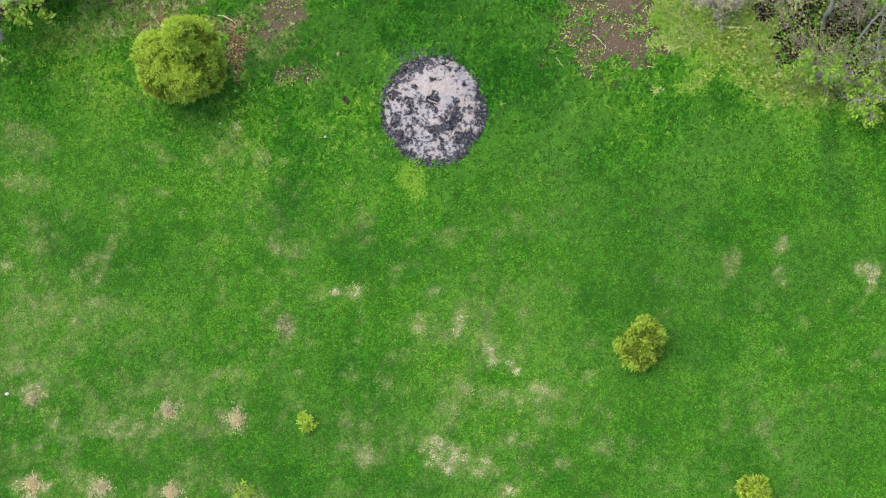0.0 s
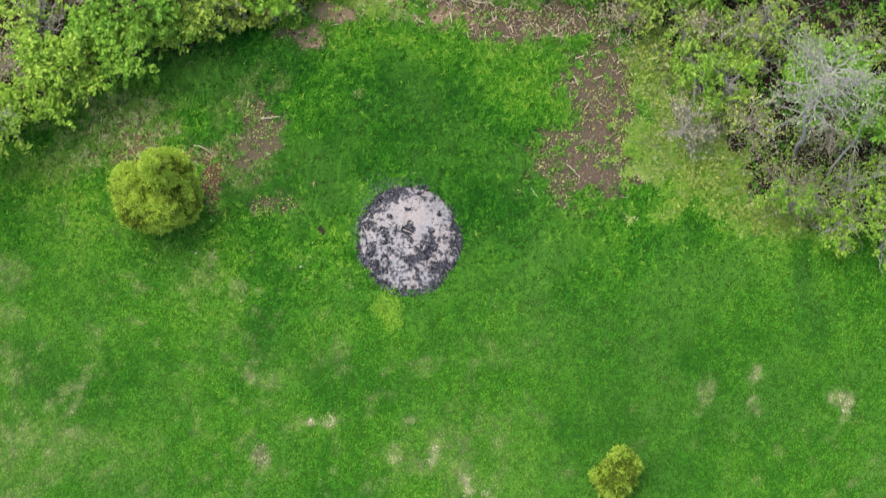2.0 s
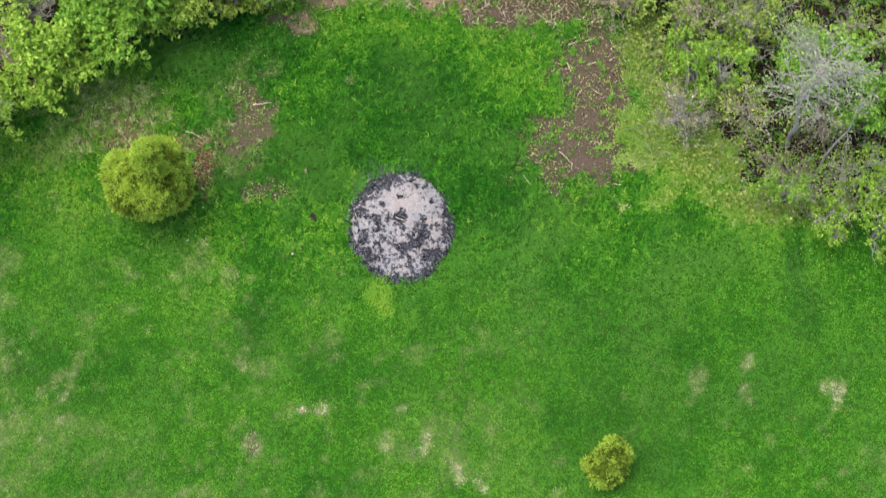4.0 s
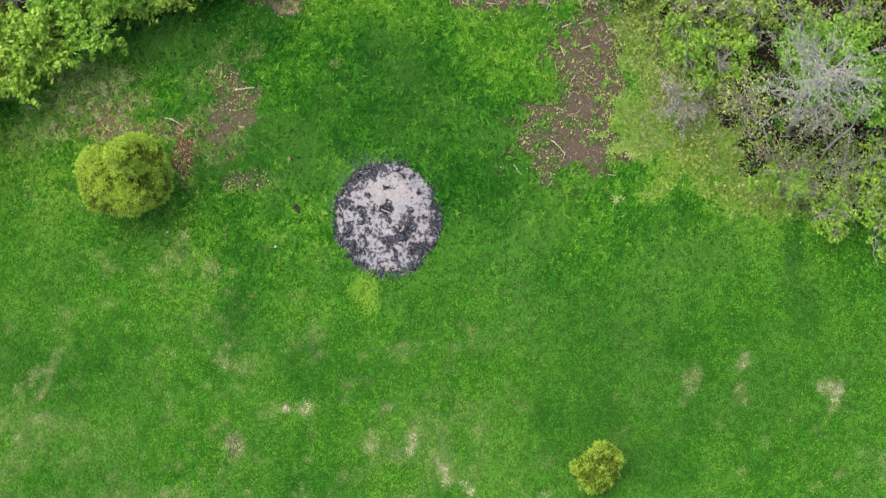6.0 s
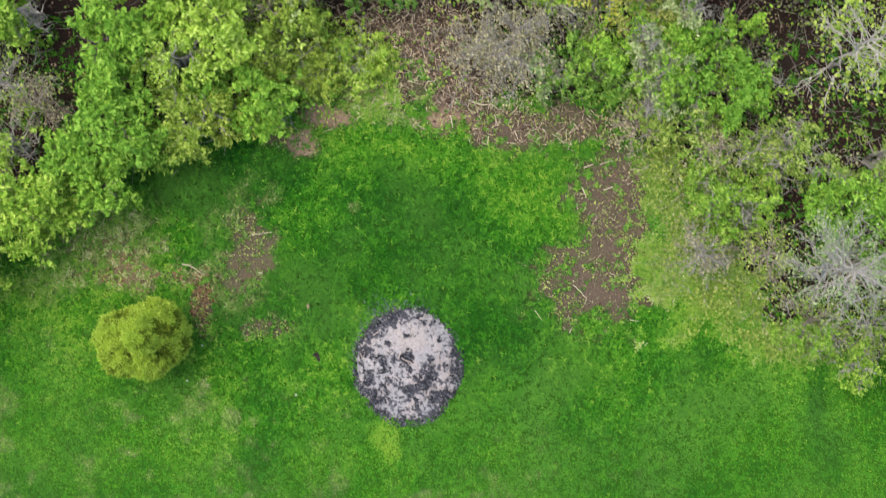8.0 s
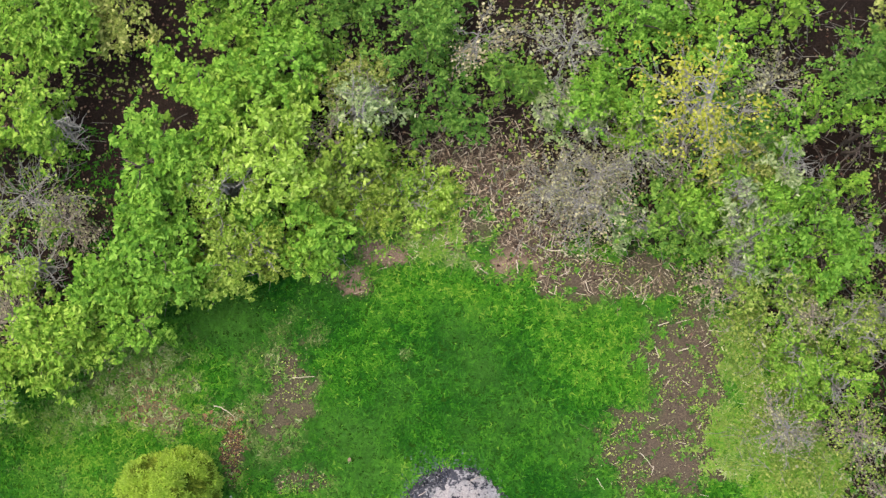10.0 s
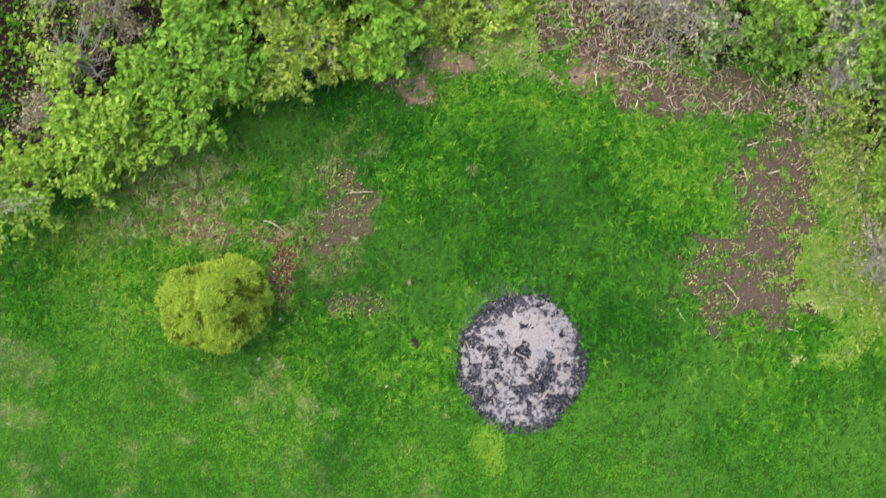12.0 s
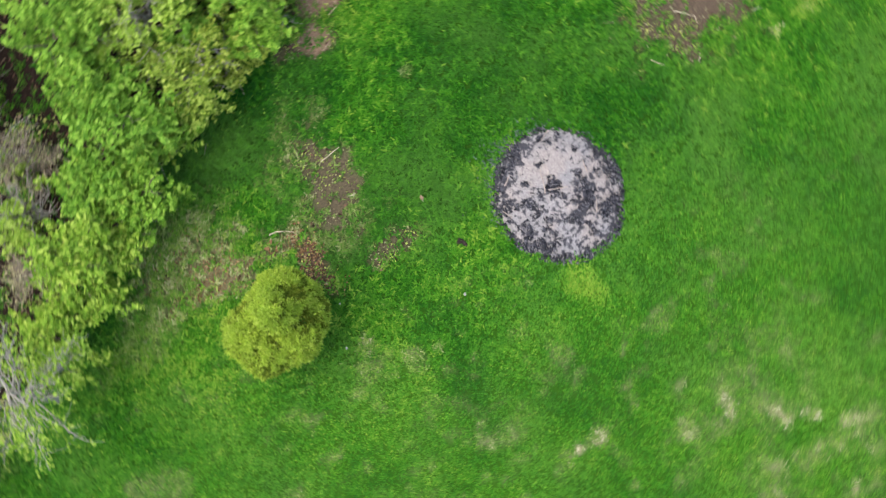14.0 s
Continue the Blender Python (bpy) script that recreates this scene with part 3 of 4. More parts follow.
def bare_tree(name, label, place, top, thick, reach, bark, leaf_stuff, count, size, fork=0.5, boughs=26, seed=0, category="tree", group=""):
    """A trunk to the point top (from its foot) with boughs that fan out and thin twigs on them; few leaves."""
    rng = np.random.RandomState(seed)
    tree = thing(name, label, category, (*place, 0), group)
    pts, rad = bough(rng, (0, 0, -0.05), top, thick, 0.35 * thick, 9, 0.015)
    v, f = tubes([(pts, rad)], 7)
    trunk = part("trunk", mesh_of("trunk", v, f, 4, bark), tree)
    twigs, ends = [], []
    for k in range(boughs):
        s = rng.uniform(fork, 1.0)
        at = np.array([np.interp(s, np.linspace(0, 1, 9), pts[:, c]) for c in range(3)])
        ang = rng.uniform(0, 2 * np.pi)
        r = reach * rng.uniform(0.5, 1.05) * (1.15 - 0.5 * s)
        end = at + np.array([math.cos(ang) * r, math.sin(ang) * r, r * rng.uniform(0.15, 0.8)])
        line = bough(rng, at, end, 0.22 * thick + 0.004, 0.006, 7, 0.05, 0.04)
        v, f = tubes([line], 5)
        part("bough", mesh_of("bough", v, f, 4, bark), trunk)
        for q in range(11):
            i = rng.randint(2, 7)
            base = line[0][i]
            way = (end - at) / (r + 1e-6) + rng.normal(0, 0.7, 3)
            tip = base + way / np.linalg.norm(way) * r * rng.uniform(0.2, 0.5)
            twigs.append(bough(rng, base, tip, 0.010, 0.004, 4, 0.08))
            ends.append(tip)
    v, f = tubes(twigs, 3)
    tagged(part("branchwork", mesh_of("branchwork", v, f, 4, bark), tree), kind="stuff")
    if count:
        ends = np.array(ends)
        spot = ends[rng.randint(len(ends), size=count)] + rng.normal(0, 0.09, (count, 3))
        v, f = leaves(rng, spot, size, 0.6)
        part("leaves", mesh_of("leaves", v, f, 4, leaf_stuff), tree)
    return tree


BRUSH = leaf_material("mixed_brush_leaves", (0.095, 0.185, 0.028), (0.235, 0.355, 0.062), (0.47, 0.55, 0.17))
BRIGHT = leaf_material("pale_lime_leaves", (0.17, 0.30, 0.03), (0.29, 0.455, 0.062), (0.47, 0.61, 0.16))
# rows of x, y, height, crown radius
MAPLES = [(-6.0, 7.9, 3.4, 0.7), (-4.9, 6.4, 2.6, 0.6), (-7.05, 7.35, 4.6, 0.95), (-6.75, 5.2, 3.7, 1.05), (-7.2, 3.95, 2.7, 0.8), (-8.1, 4.3, 2.6, 0.7), (-6.0, 9.2, 4.2, 0.9), (-3.55, 6.1, 3.0, 0.75), (-4.3, 9.2, 4.2, 0.8), (-6.9, 6.2, 3.2, 0.7)]
LIMES = [(-2.9, 7.5, 3.4, 0.7), (-5.9, 4.75, 2.0, 0.6), (-9.0, 3.35, 3.1, 1.1), (-10.1, 7.8, 4.2, 1.1), (-4.25, 7.45, 5.0, 0.95), (-9.9, 2.2, 2.6, 0.8), (-5.2, 8.7, 3.8, 0.8), (-9.2, 9.6, 3.8, 0.8)]
for k, (x, y, h, r) in enumerate(MAPLES):
    leafy_tree("young_maple", "young tree with fresh bright green leaves at the lawn edge", (x, y), h, r, MAPLE, int(3900 * r * r + 600), 0.106, seed=20 + k, group="young maples")
for k, (x, y, h, r) in enumerate(LIMES):
    leafy_tree("young_tree", "young tree with yellow-green spring leaves", (x, y), h, r, BUDDING if k == 0 else BRIGHT if k == 4 else LIME, int((2300 if k == 0 else 4100) * r * r + 600), 0.100, seed=40 + k, group="yellow-green trees")
OLIVES = [(-5.35, 6.9, 3.5, 0.95), (-2.9, 9.3, 2.5, 0.8), (-9.0, 7.9, 3.6, 0.8), (5.5, 8.1, 2.8, 0.8), (9.0, 5.3, 2.5, 0.65), (-9.3, 4.9, 3.0, 0.8), (8.0, 5.1, 1.8, 0.7), (6.9, 5.3, 1.6, 0.7), (11.6, 1.2, 2.0, 0.9), (10.7, 0.1, 1.6, 0.6), (9.4, 0.75, 1.8, 0.7), (10.9, 4.9, 2.2, 0.65)]
for k, (x, y, h, r) in enumerate(OLIVES):
    leafy_tree("budding_shrub", "shrub with sparse olive and beige budding leaves on grey stems", (x, y), h, r, BRIGHT if x < -5 and y < 7 else LIME if x < -4 or y < 1.5 else BRUSH if y < 5.6 else OLIVE, int((2100 if x > 6 else 3400) * r * r + 260), 0.072 if x > 6 else 0.082, GREY_BARK, 0.25, 3, 90, 60 + k, "budding shrubs", "shrub")
GREENS_RIGHT = [(3.85, 6.9, 1.9, 0.85), (5.2, 7.6, 2.8, 0.95), (7.2, 6.75, 2.9, 1.05), (7.5, 6.3, 2.4, 0.8), (9.9, 3.9, 2.4, 0.8), (10.5, 3.5, 2.8, 1.0), (5.3, 9.0, 3.4, 0.9), (6.2, 7.4, 3.0, 0.9), (11.6, 2.6, 2.4, 0.8), (-1.0, 9.3, 2.4, 1.0), (11.5, 6.6, 3.0, 1.0), (2.3, 9.4, 2.4, 0.9), (0.2, 9.8, 2.2, 0.8), (6.6, 8.9, 3.0, 0.9), (8.0, 8.8, 2.8, 0.9), (9.1, 8.9, 3.0, 0.9), (7.9, 7.6, 1.6, 0.7), (5.0, 6.5, 1.4, 0.5)]
for k, (x, y, h, r) in enumerate(GREENS_RIGHT):
    leafy_tree("green_shrub", "dense green shrub in the brush beside the lawn", (x, y), h, r, DEEP if k in (0, 6, 9, 12, 15) else MAPLE, int(2900 * r * r + 300), 0.086, BARK, 0.2, 2, 20, 80 + k, "green shrubs", "shrub")
LIME_SHRUBS = [(-2.7, 7.2, 1.8, 0.7), (-2.4, 6.7, 1.2, 0.6), (-3.35, 6.2, 1.0, 0.5), (-3.4, 6.8, 2.4, 0.65), (-5.3, 5.5, 2.9, 0.85), (-4.5, 5.7, 2.6, 0.7), (7.3, 4.0, 2.2, 0.85), (8.0, 3.85, 2.4, 0.7), (5.9, 5.8, 1.8, 0.7), (11.9, -0.1, 1.8, 0.7), (-1.3, 7.1, 0.8, 0.65), (-3.5, 5.55, 1.3, 0.6), (-2.3, 6.9, 1.2, 0.7), (5.9, 6.6, 3.0, 0.75), (9.9, 4.6, 2.4, 0.7), (12.3, 4.2, 2.6, 0.9), (4.7, 7.2, 2.0, 0.6), (3.4, 9.1, 2.4, 0.8), (6.7, 6.0, 2.2, 0.6), (8.5, 6.9, 2.2, 0.6), (8.6, 4.6, 2.0, 0.6), (7.0, 7.9, 2.4, 0.6)]
for k, (x, y, h, r) in enumerate(LIME_SHRUBS):
    leafy_tree("yellow_green_shrub", "low shrub with pale yellow-green spring leaves", (x, y), h, r, BUDDING if -5.6 < x < -2.8 and y < 6.0 else BUDDING if -4 < x < -1.8 else BRIGHT if -4 < x < -1 else LIME if k in (6, 7, 9) else (BRUSH, LIME)[k % 2] if x > 5 else LIME, int((2700 if k in (6, 7) else 2100 if x > 5 else 2600 if -4 < x < -1.8 else 3500) * r * r + 260), 0.072 if x > 5 else 0.082, GREY_BARK, 0.15, 3, 60, 110 + k, "yellow-green shrubs", "shrub")
SILVERS = [(6.1, 6.9, 2.6, 0.7), (5.45, 7.4, 3.2, 0.6), (6.3, 8.2, 3.4, 0.7), (-2.7, 8.6, 4.0, 0.7), (3.1, 6.9, 1.6, 0.6), (5.7, 6.3, 3.0, 0.6), (1.7, 9.0, 2.2, 0.7)]
for k, (x, y, h, r) in enumerate(SILVERS):
    leafy_tree("grey_green_shrub", "airy shrub with pale grey-green leaves and bare twigs", (x, y), h, r, SILVER, int(1900 * r * r + 200), 0.088, GREY_BARK, 0.2, 3, 160, 140 + k, "grey-green shrubs", "shrub")
# bare and half bare: x, y, height, reach
bare_tree("dead_tree", "bare grey dead tree with spreading fine branches", (9.7, 2.15), (-0.18, 0.05, 6.9), 0.062, 1.4, ASHEN_BARK, SILVER, 1600, 0.055, 0.42, 50, 160)
bare_tree("leaning_dead_sapling", "thin bare pale dead sapling leaning over the shrubs", (10.35, 1.35), (0.52, 0.75, 5.4), 0.036, 0.45, ASHEN_BARK, SILVER, 120, 0.06, 0.5, 9, 161)
bare_tree("half_bare_tree", "tall pale tree with grey boughs and first yellow leaves", (4.25, 9.1), (0.1, 0.2, 5.6), 0.06, 1.4, GREY_BARK, YELLOW, 1500, 0.075, 0.35, 30, 162)
bare_tree("half_bare_tree", "pale tree with bare boughs and young yellow leaves", (10.0, 7.2), (0.1, 0.1, 5.2), 0.05, 1.5, PALE_BARK, BUDDING, 1100, 0.085, 0.35, 30, 163)
bare_tree("half_bare_tree", "pale-barked tree with bare boughs and yellow-green tips", (-10.9, 1.4), (0.1, 0.2, 4.4), 0.08, 1.6, ASHEN_BARK, LIME, 1500, 0.07, 0.4, 26, 164)
BARE_SHRUBS = [(2.4, 7.7, 2.2, 0.9), (4.4, 8.4, 2.8, 0.9), (5.3, 5.6, 1.6, 0.7), (8.2, 5.0, 2.2, 0.8), (10.4, 2.4, 2.0, 0.8), (8.5, 2.6, 2.6, 0.9), (1.95, 7.3, 2.4, 1.0), (2.65, 7.0, 2.4, 1.0), (1.5, 7.5, 1.8, 0.8), (-9.6, 6.2, 3.0, 1.2), (-8.9, 5.7, 2.4, 0.8), (-3.2, 7.9, 3.6, 0.8), (6.85, 2.6, 2.4, 0.7), (9.6, 1.1, 1.9, 0.9), (7.15, 5.0, 2.6, 0.5), (10.9, 1.0, 2.2, 0.9), (-9.9, 3.6, 2.6, 0.7), (-2.4, 8.9, 3.4, 0.8), (3.2, 8.4, 2.4, 0.9)]
for k, (x, y, h, r) in enumerate(BARE_SHRUBS):
    bare_tree("bare_shrub", "leafless grey shrub with a haze of fine twigs", (x, y), (0.1 * (-1) ** k, 0.1, 0.72 * h), 0.03, r, GREY_BARK if 1 < x < 3.5 or k % 3 == 0 else TWIG_BARK, BEIGE if 1 < x < 3.5 else (BEIGE, BRUSH)[k % 2], int((1000 if 1 < x < 3.5 else 1300 if x > -8.5 else 900) * r), 0.05, 0.12, 30, 170 + k, "shrub", "bare shrubs")


# the wood goes on behind
wood = np.random.RandomState(77)
for k in range(34):
    x, y = -13.0 + 26.0 * (k % 17) / 16 + wood.uniform(-0.6, 0.6), (10.6 if k < 17 else 12.6) + wood.uniform(-0.7, 0.7)
    h, r = wood.uniform(2.6, 4.6), wood.uniform(0.8, 1.15)
    if wood.rand() < 0.25:
        bare_tree("bare_shrub", "leafless grey shrub with a haze of fine twigs", (x, y), (0.1, 0.1, 0.72 * h), 0.03, r, GREY_BARK, BEIGE, int(700 * r), 0.065, 0.12, 24, 400 + k, "shrub", "bare shrubs")
    else:
        leafy_tree("young_tree", "young tree with spring leaves deeper in the wood", (x, y), h, r, (MAPLE, LIME, OLIVE, DEEP)[wood.randint(4)], int((3600 if k < 17 else 2200) * r * r), 0.082 if k < 17 else 0.10, seed=400 + k, group="trees deeper in the wood")


for k in range(22):
    side = -1 if k % 2 else 1
    x, y = side * wood.uniform(13.2, 15.8) + (0.8 if side < 0 else 0), 0.5 + 0.55 * k + wood.uniform(-0.4, 0.4)
    h, r = wood.uniform(2.4, 4.4), wood.uniform(0.8, 1.15)
    leafy_tree("young_tree", "young tree with spring leaves deeper in the wood", (x, y), h, r, (MAPLE, LIME, OLIVE, DEEP)[wood.randint(4)], int(1700 * r * r), 0.11, seed=450 + k, group="trees deeper in the wood")


# ---- golden cedars ----
def fronds(rng, base, way, size, fan=3):
    """Small flat fans of scale foliage that point along way."""
    n = len(base)
    out = way / np.linalg.norm(way, axis=1, keepdims=True)
    base, out = np.repeat(base, fan, 0), np.repeat(out, fan, 0)
    way = 0.45 * out + rng.normal(0, 0.6, out.shape) + (0, 0, 0.15)
    way /= np.linalg.norm(way, axis=1, keepdims=True)
    side = np.cross(way, out + rng.normal(0, 0.35, out.shape))
    side /= np.linalg.norm(side, axis=1, keepdims=True)
    s = (size * rng.uniform(0.6, 1.25, n * fan))[:, None]
    v = np.stack([base, base + way * s * 0.6 + side * s * 0.19, base + way * s * 1.25, base + way * s * 0.6 - side * s * 0.19], 1)
    return v.reshape(-1, 3), np.arange(4 * n * fan).reshape(-1, 4)


def outline(s, widest=0.56):
    """The half width of an egg-shaped bush from its foot, 0, to its tip, 1."""
    return np.where(s < widest, 0.34 + 0.66 * np.sin(np.clip(s / widest, 0, 1) * np.pi / 2), np.sqrt(np.clip(1 - np.clip((s - widest) / (1 - widest), 0, 1) ** 2.2, 0.0, 1)))


def golden_cedar(label, place, lobes, count, size, seed):
    """Lobes: x, y, radius, height, foot: rounded cones that grow into one another."""
    rng = np.random.RandomState(seed)
    plant = thing("golden_cedar", label, "conifer shrub", (*place, 0), "golden cedars")
    tall = max(l[3] for l in lobes)
    v, f = tubes([bough(rng, (lobes[0][0], lobes[0][1], -0.05), (lobes[-1][0], lobes[-1][1], tall * 0.8), 0.03 * tall, 0.01, 6, 0.02)], 7)
    part("trunk", mesh_of("trunk", v, f, 4, BARK), plant)

    def shape(scale, n):
        places, ways = [], []
        area = np.array([l[2] * l[3] for l in lobes])
        for k, (cx, cy, r, h, foot) in enumerate(lobes):
            m = int(n * area[k] / area.sum())
            s = rng.uniform(0, 1, m) ** 0.85                       # 0 at the foot, 1 at the tip
            ang = rng.uniform(0, 2 * np.pi, m)
            prof = outline(s)
            lump = 1 + 0.13 * (wave(ang * r + 40 + 9 * k, s * h, 0.45, 2, seed * 1.3) - 0.5) * 2 + 0.13 * (wave(ang * r + 70 + 9 * k, s * h, 0.17, 2, seed * 2.1) - 0.5) * 2
            rr = r * prof * lump * scale
            p = np.stack([cx + np.cos(ang) * rr, cy + np.sin(ang) * rr, foot + (h - foot) * s * (0.5 + 0.5 * scale)], 1)
            keep = np.ones(m, bool)
            for q, (ox, oy, orad, oh, of) in enumerate(lobes):
                if q != k:
                    so = np.clip((p[:, 2] - of) / (oh - of), 0, 1)
                    po = outline(so)
                    keep &= np.hypot(p[:, 0] - ox, p[:, 1] - oy) > orad * po * scale * 0.92
            w = np.stack([np.cos(ang) * (1.1 - 0.7 * s), np.sin(ang) * (1.1 - 0.7 * s), 0.05 + 1.1 * s], 1)
            places.append(p[keep]), ways.append(w[keep])
        return np.concatenate(places), np.concatenate(ways)

    # inner sprays, coloured dark to stand in for shade inside the bush
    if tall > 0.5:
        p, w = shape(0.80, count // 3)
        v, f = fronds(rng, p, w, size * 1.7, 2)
        part("inner_foliage", mesh_of("inner_foliage", v, f, 4, SHADED_INNER), plant, "dull brown-green inner sprays with shade painted in")
    # sprays: rosettes of fronds that stand out from the body, with gaps between
    each = 15
    p, w = shape(0.90, count // each)
    deep = wave(p[:, 0] + 30 + 0.5 * p[:, 2], p[:, 1] + 30 - 0.5 * p[:, 2], 0.26, 2, seed * 3.1) < 0.41
    p, w = p[~deep], w[~deep]
    w /= np.linalg.norm(w, axis=1, keepdims=True)
    off = rng.normal(0, 1, (len(p), each, 3)) * (0.75 * size)
    off -= (off * w[:, None]).sum(-1, keepdims=True) * w[:, None]
    reach = np.linalg.norm(off, axis=-1, keepdims=True) / size
    bulge = size * rng.uniform(-0.6, 1.3, (len(p), 1, 1)) - 0.35 * size * reach**2
    spot = (p[:, None] + off + w[:, None] * bulge).reshape(-1, 3)
    v, f = fronds(rng, spot, (w[:, None] + 0.5 * off / size).reshape(-1, 3) + (0, 0, 0.1), size)
    part("crown", mesh_of("crown", v, f, 4, CEDAR), plant)


golden_cedar("large golden-green cedar with two rounded tops on the lawn", (-6.10, 0.43),
             [(-0.35, -0.44, 0.56, 3.10, 1.00), (0.20, -0.46, 0.56, 3.10, 1.00), (-0.36, -0.10, 0.68, 2.30, 0.20), (0.38, -0.08, 0.68, 2.30, 0.20), (-0.06, -0.06, 0.50, 2.90, 0.30), (-0.11, 0.30, 0.30, 3.00, 0.50), (0.02, -0.13, 0.80, 2.50, 0.35), (-0.48, -0.04, 0.54, 3.50, 0.40), (-0.47, 0.22, 0.33, 2.70, 0.50), (0.41, 0.19, 0.60, 3.80, 0.40), (0.24, 0.04, 0.42, 4.60, 0.90), (0.28, 0.48, 0.33, 3.00, 0.60), (0.56, -0.28, 0.41, 2.90, 0.50)], 68000, 0.066, 3)
golden_cedar("knee-high golden-green cedar on the open lawn", (5.2, -6.06),
             [(0, -0.08, 0.50, 0.95, 0.02), (0.1, 0.12, 0.40, 1.6, 0.1), (-0.38, 0.0, 0.2, 0.6, 0.02), (0.06, 0.36, 0.18, 1.75, 0.6)], 4200, 0.075, 4)
golden_cedar("small golden-green cedar planted in the lawn", (7.96, -9.47), [(0, 0, 0.33, 0.6, 0.02), (0.05, 0.04, 0.2, 0.75, 0.2)], 900, 0.085, 5)
golden_cedar("tiny yellow cedar seedling in the lawn", (-2.78, -8.1), [(0, 0, 0.19, 0.42, 0.02), (-0.06, 0.03, 0.1, 0.3, 0.02)], 260, 0.075, 6)
golden_cedar("half-dried yellow cedar seedling among straw", (-4.29, -9.84), [(0, 0, 0.22, 0.35, 0.02), (-0.1, 0.04, 0.12, 0.25, 0.02)], 260, 0.075, 8)
golden_cedar("tiny yellow cedar seedling beside a straw tuft", (-2.56, -9.98), [(0, 0, 0.23, 0.4, 0.02), (0.1, 0, 0.12, 0.3, 0.02)], 300, 0.075, 7)


# ---- dead straw tufts of failed seedlings ----
def straw_tuft(x, y, r, seed):
    rng = np.random.RandomState(seed)
    tuft = thing("straw_tuft", "bleached dry straw tuft of a dead seedling", "dead plant", (x, y, 0), "dead seedlings")
    n = int(900 * r / 0.2)
    p = np.stack([rng.standard_t(4, n) * 0.36 * r, rng.standard_t(4, n) * 0.38 * r, rng.uniform(0.0, 0.05, n)], 1)
    p[:, :2] = np.clip(p[:, :2], -2.2 * r, 2.2 * r)
    p[:, 2] += 0.08 * np.exp(-((p[:, 0] ** 2 + p[:, 1] ** 2) / (0.5 * r) ** 2))
    w = np.stack([rng.normal(0, 0.6, n), rng.normal(0, 0.6, n), rng.uniform(0.3, 1.0, n)], 1)
    v, f = fronds(rng, p, w, 0.045, 2)
    tagged(part("straw", mesh_of("straw", v, f, 4, STRAW), tuft), kind="stuff")
    v, f = tubes([bough(rng, (0, 0, -0.02), (0.02, 0.01, 0.16), 0.012, 0.005, 4, 0.03)], 5)
    part("stem", mesh_of("stem", v, f, 4, WOOD), tuft)


for k, (x, y, r) in enumerate([(-6.2, -7.92, 0.2), (-4.53, -8.06, 0.25), (-9.51, -7.67, 0.18), (-9.38, -9.76, 0.24), (-7.68, -9.79, 0.22), (-6.03, -9.86, 0.24)]):
    straw_tuft(x, y, 0.74 * r, 200 + k)


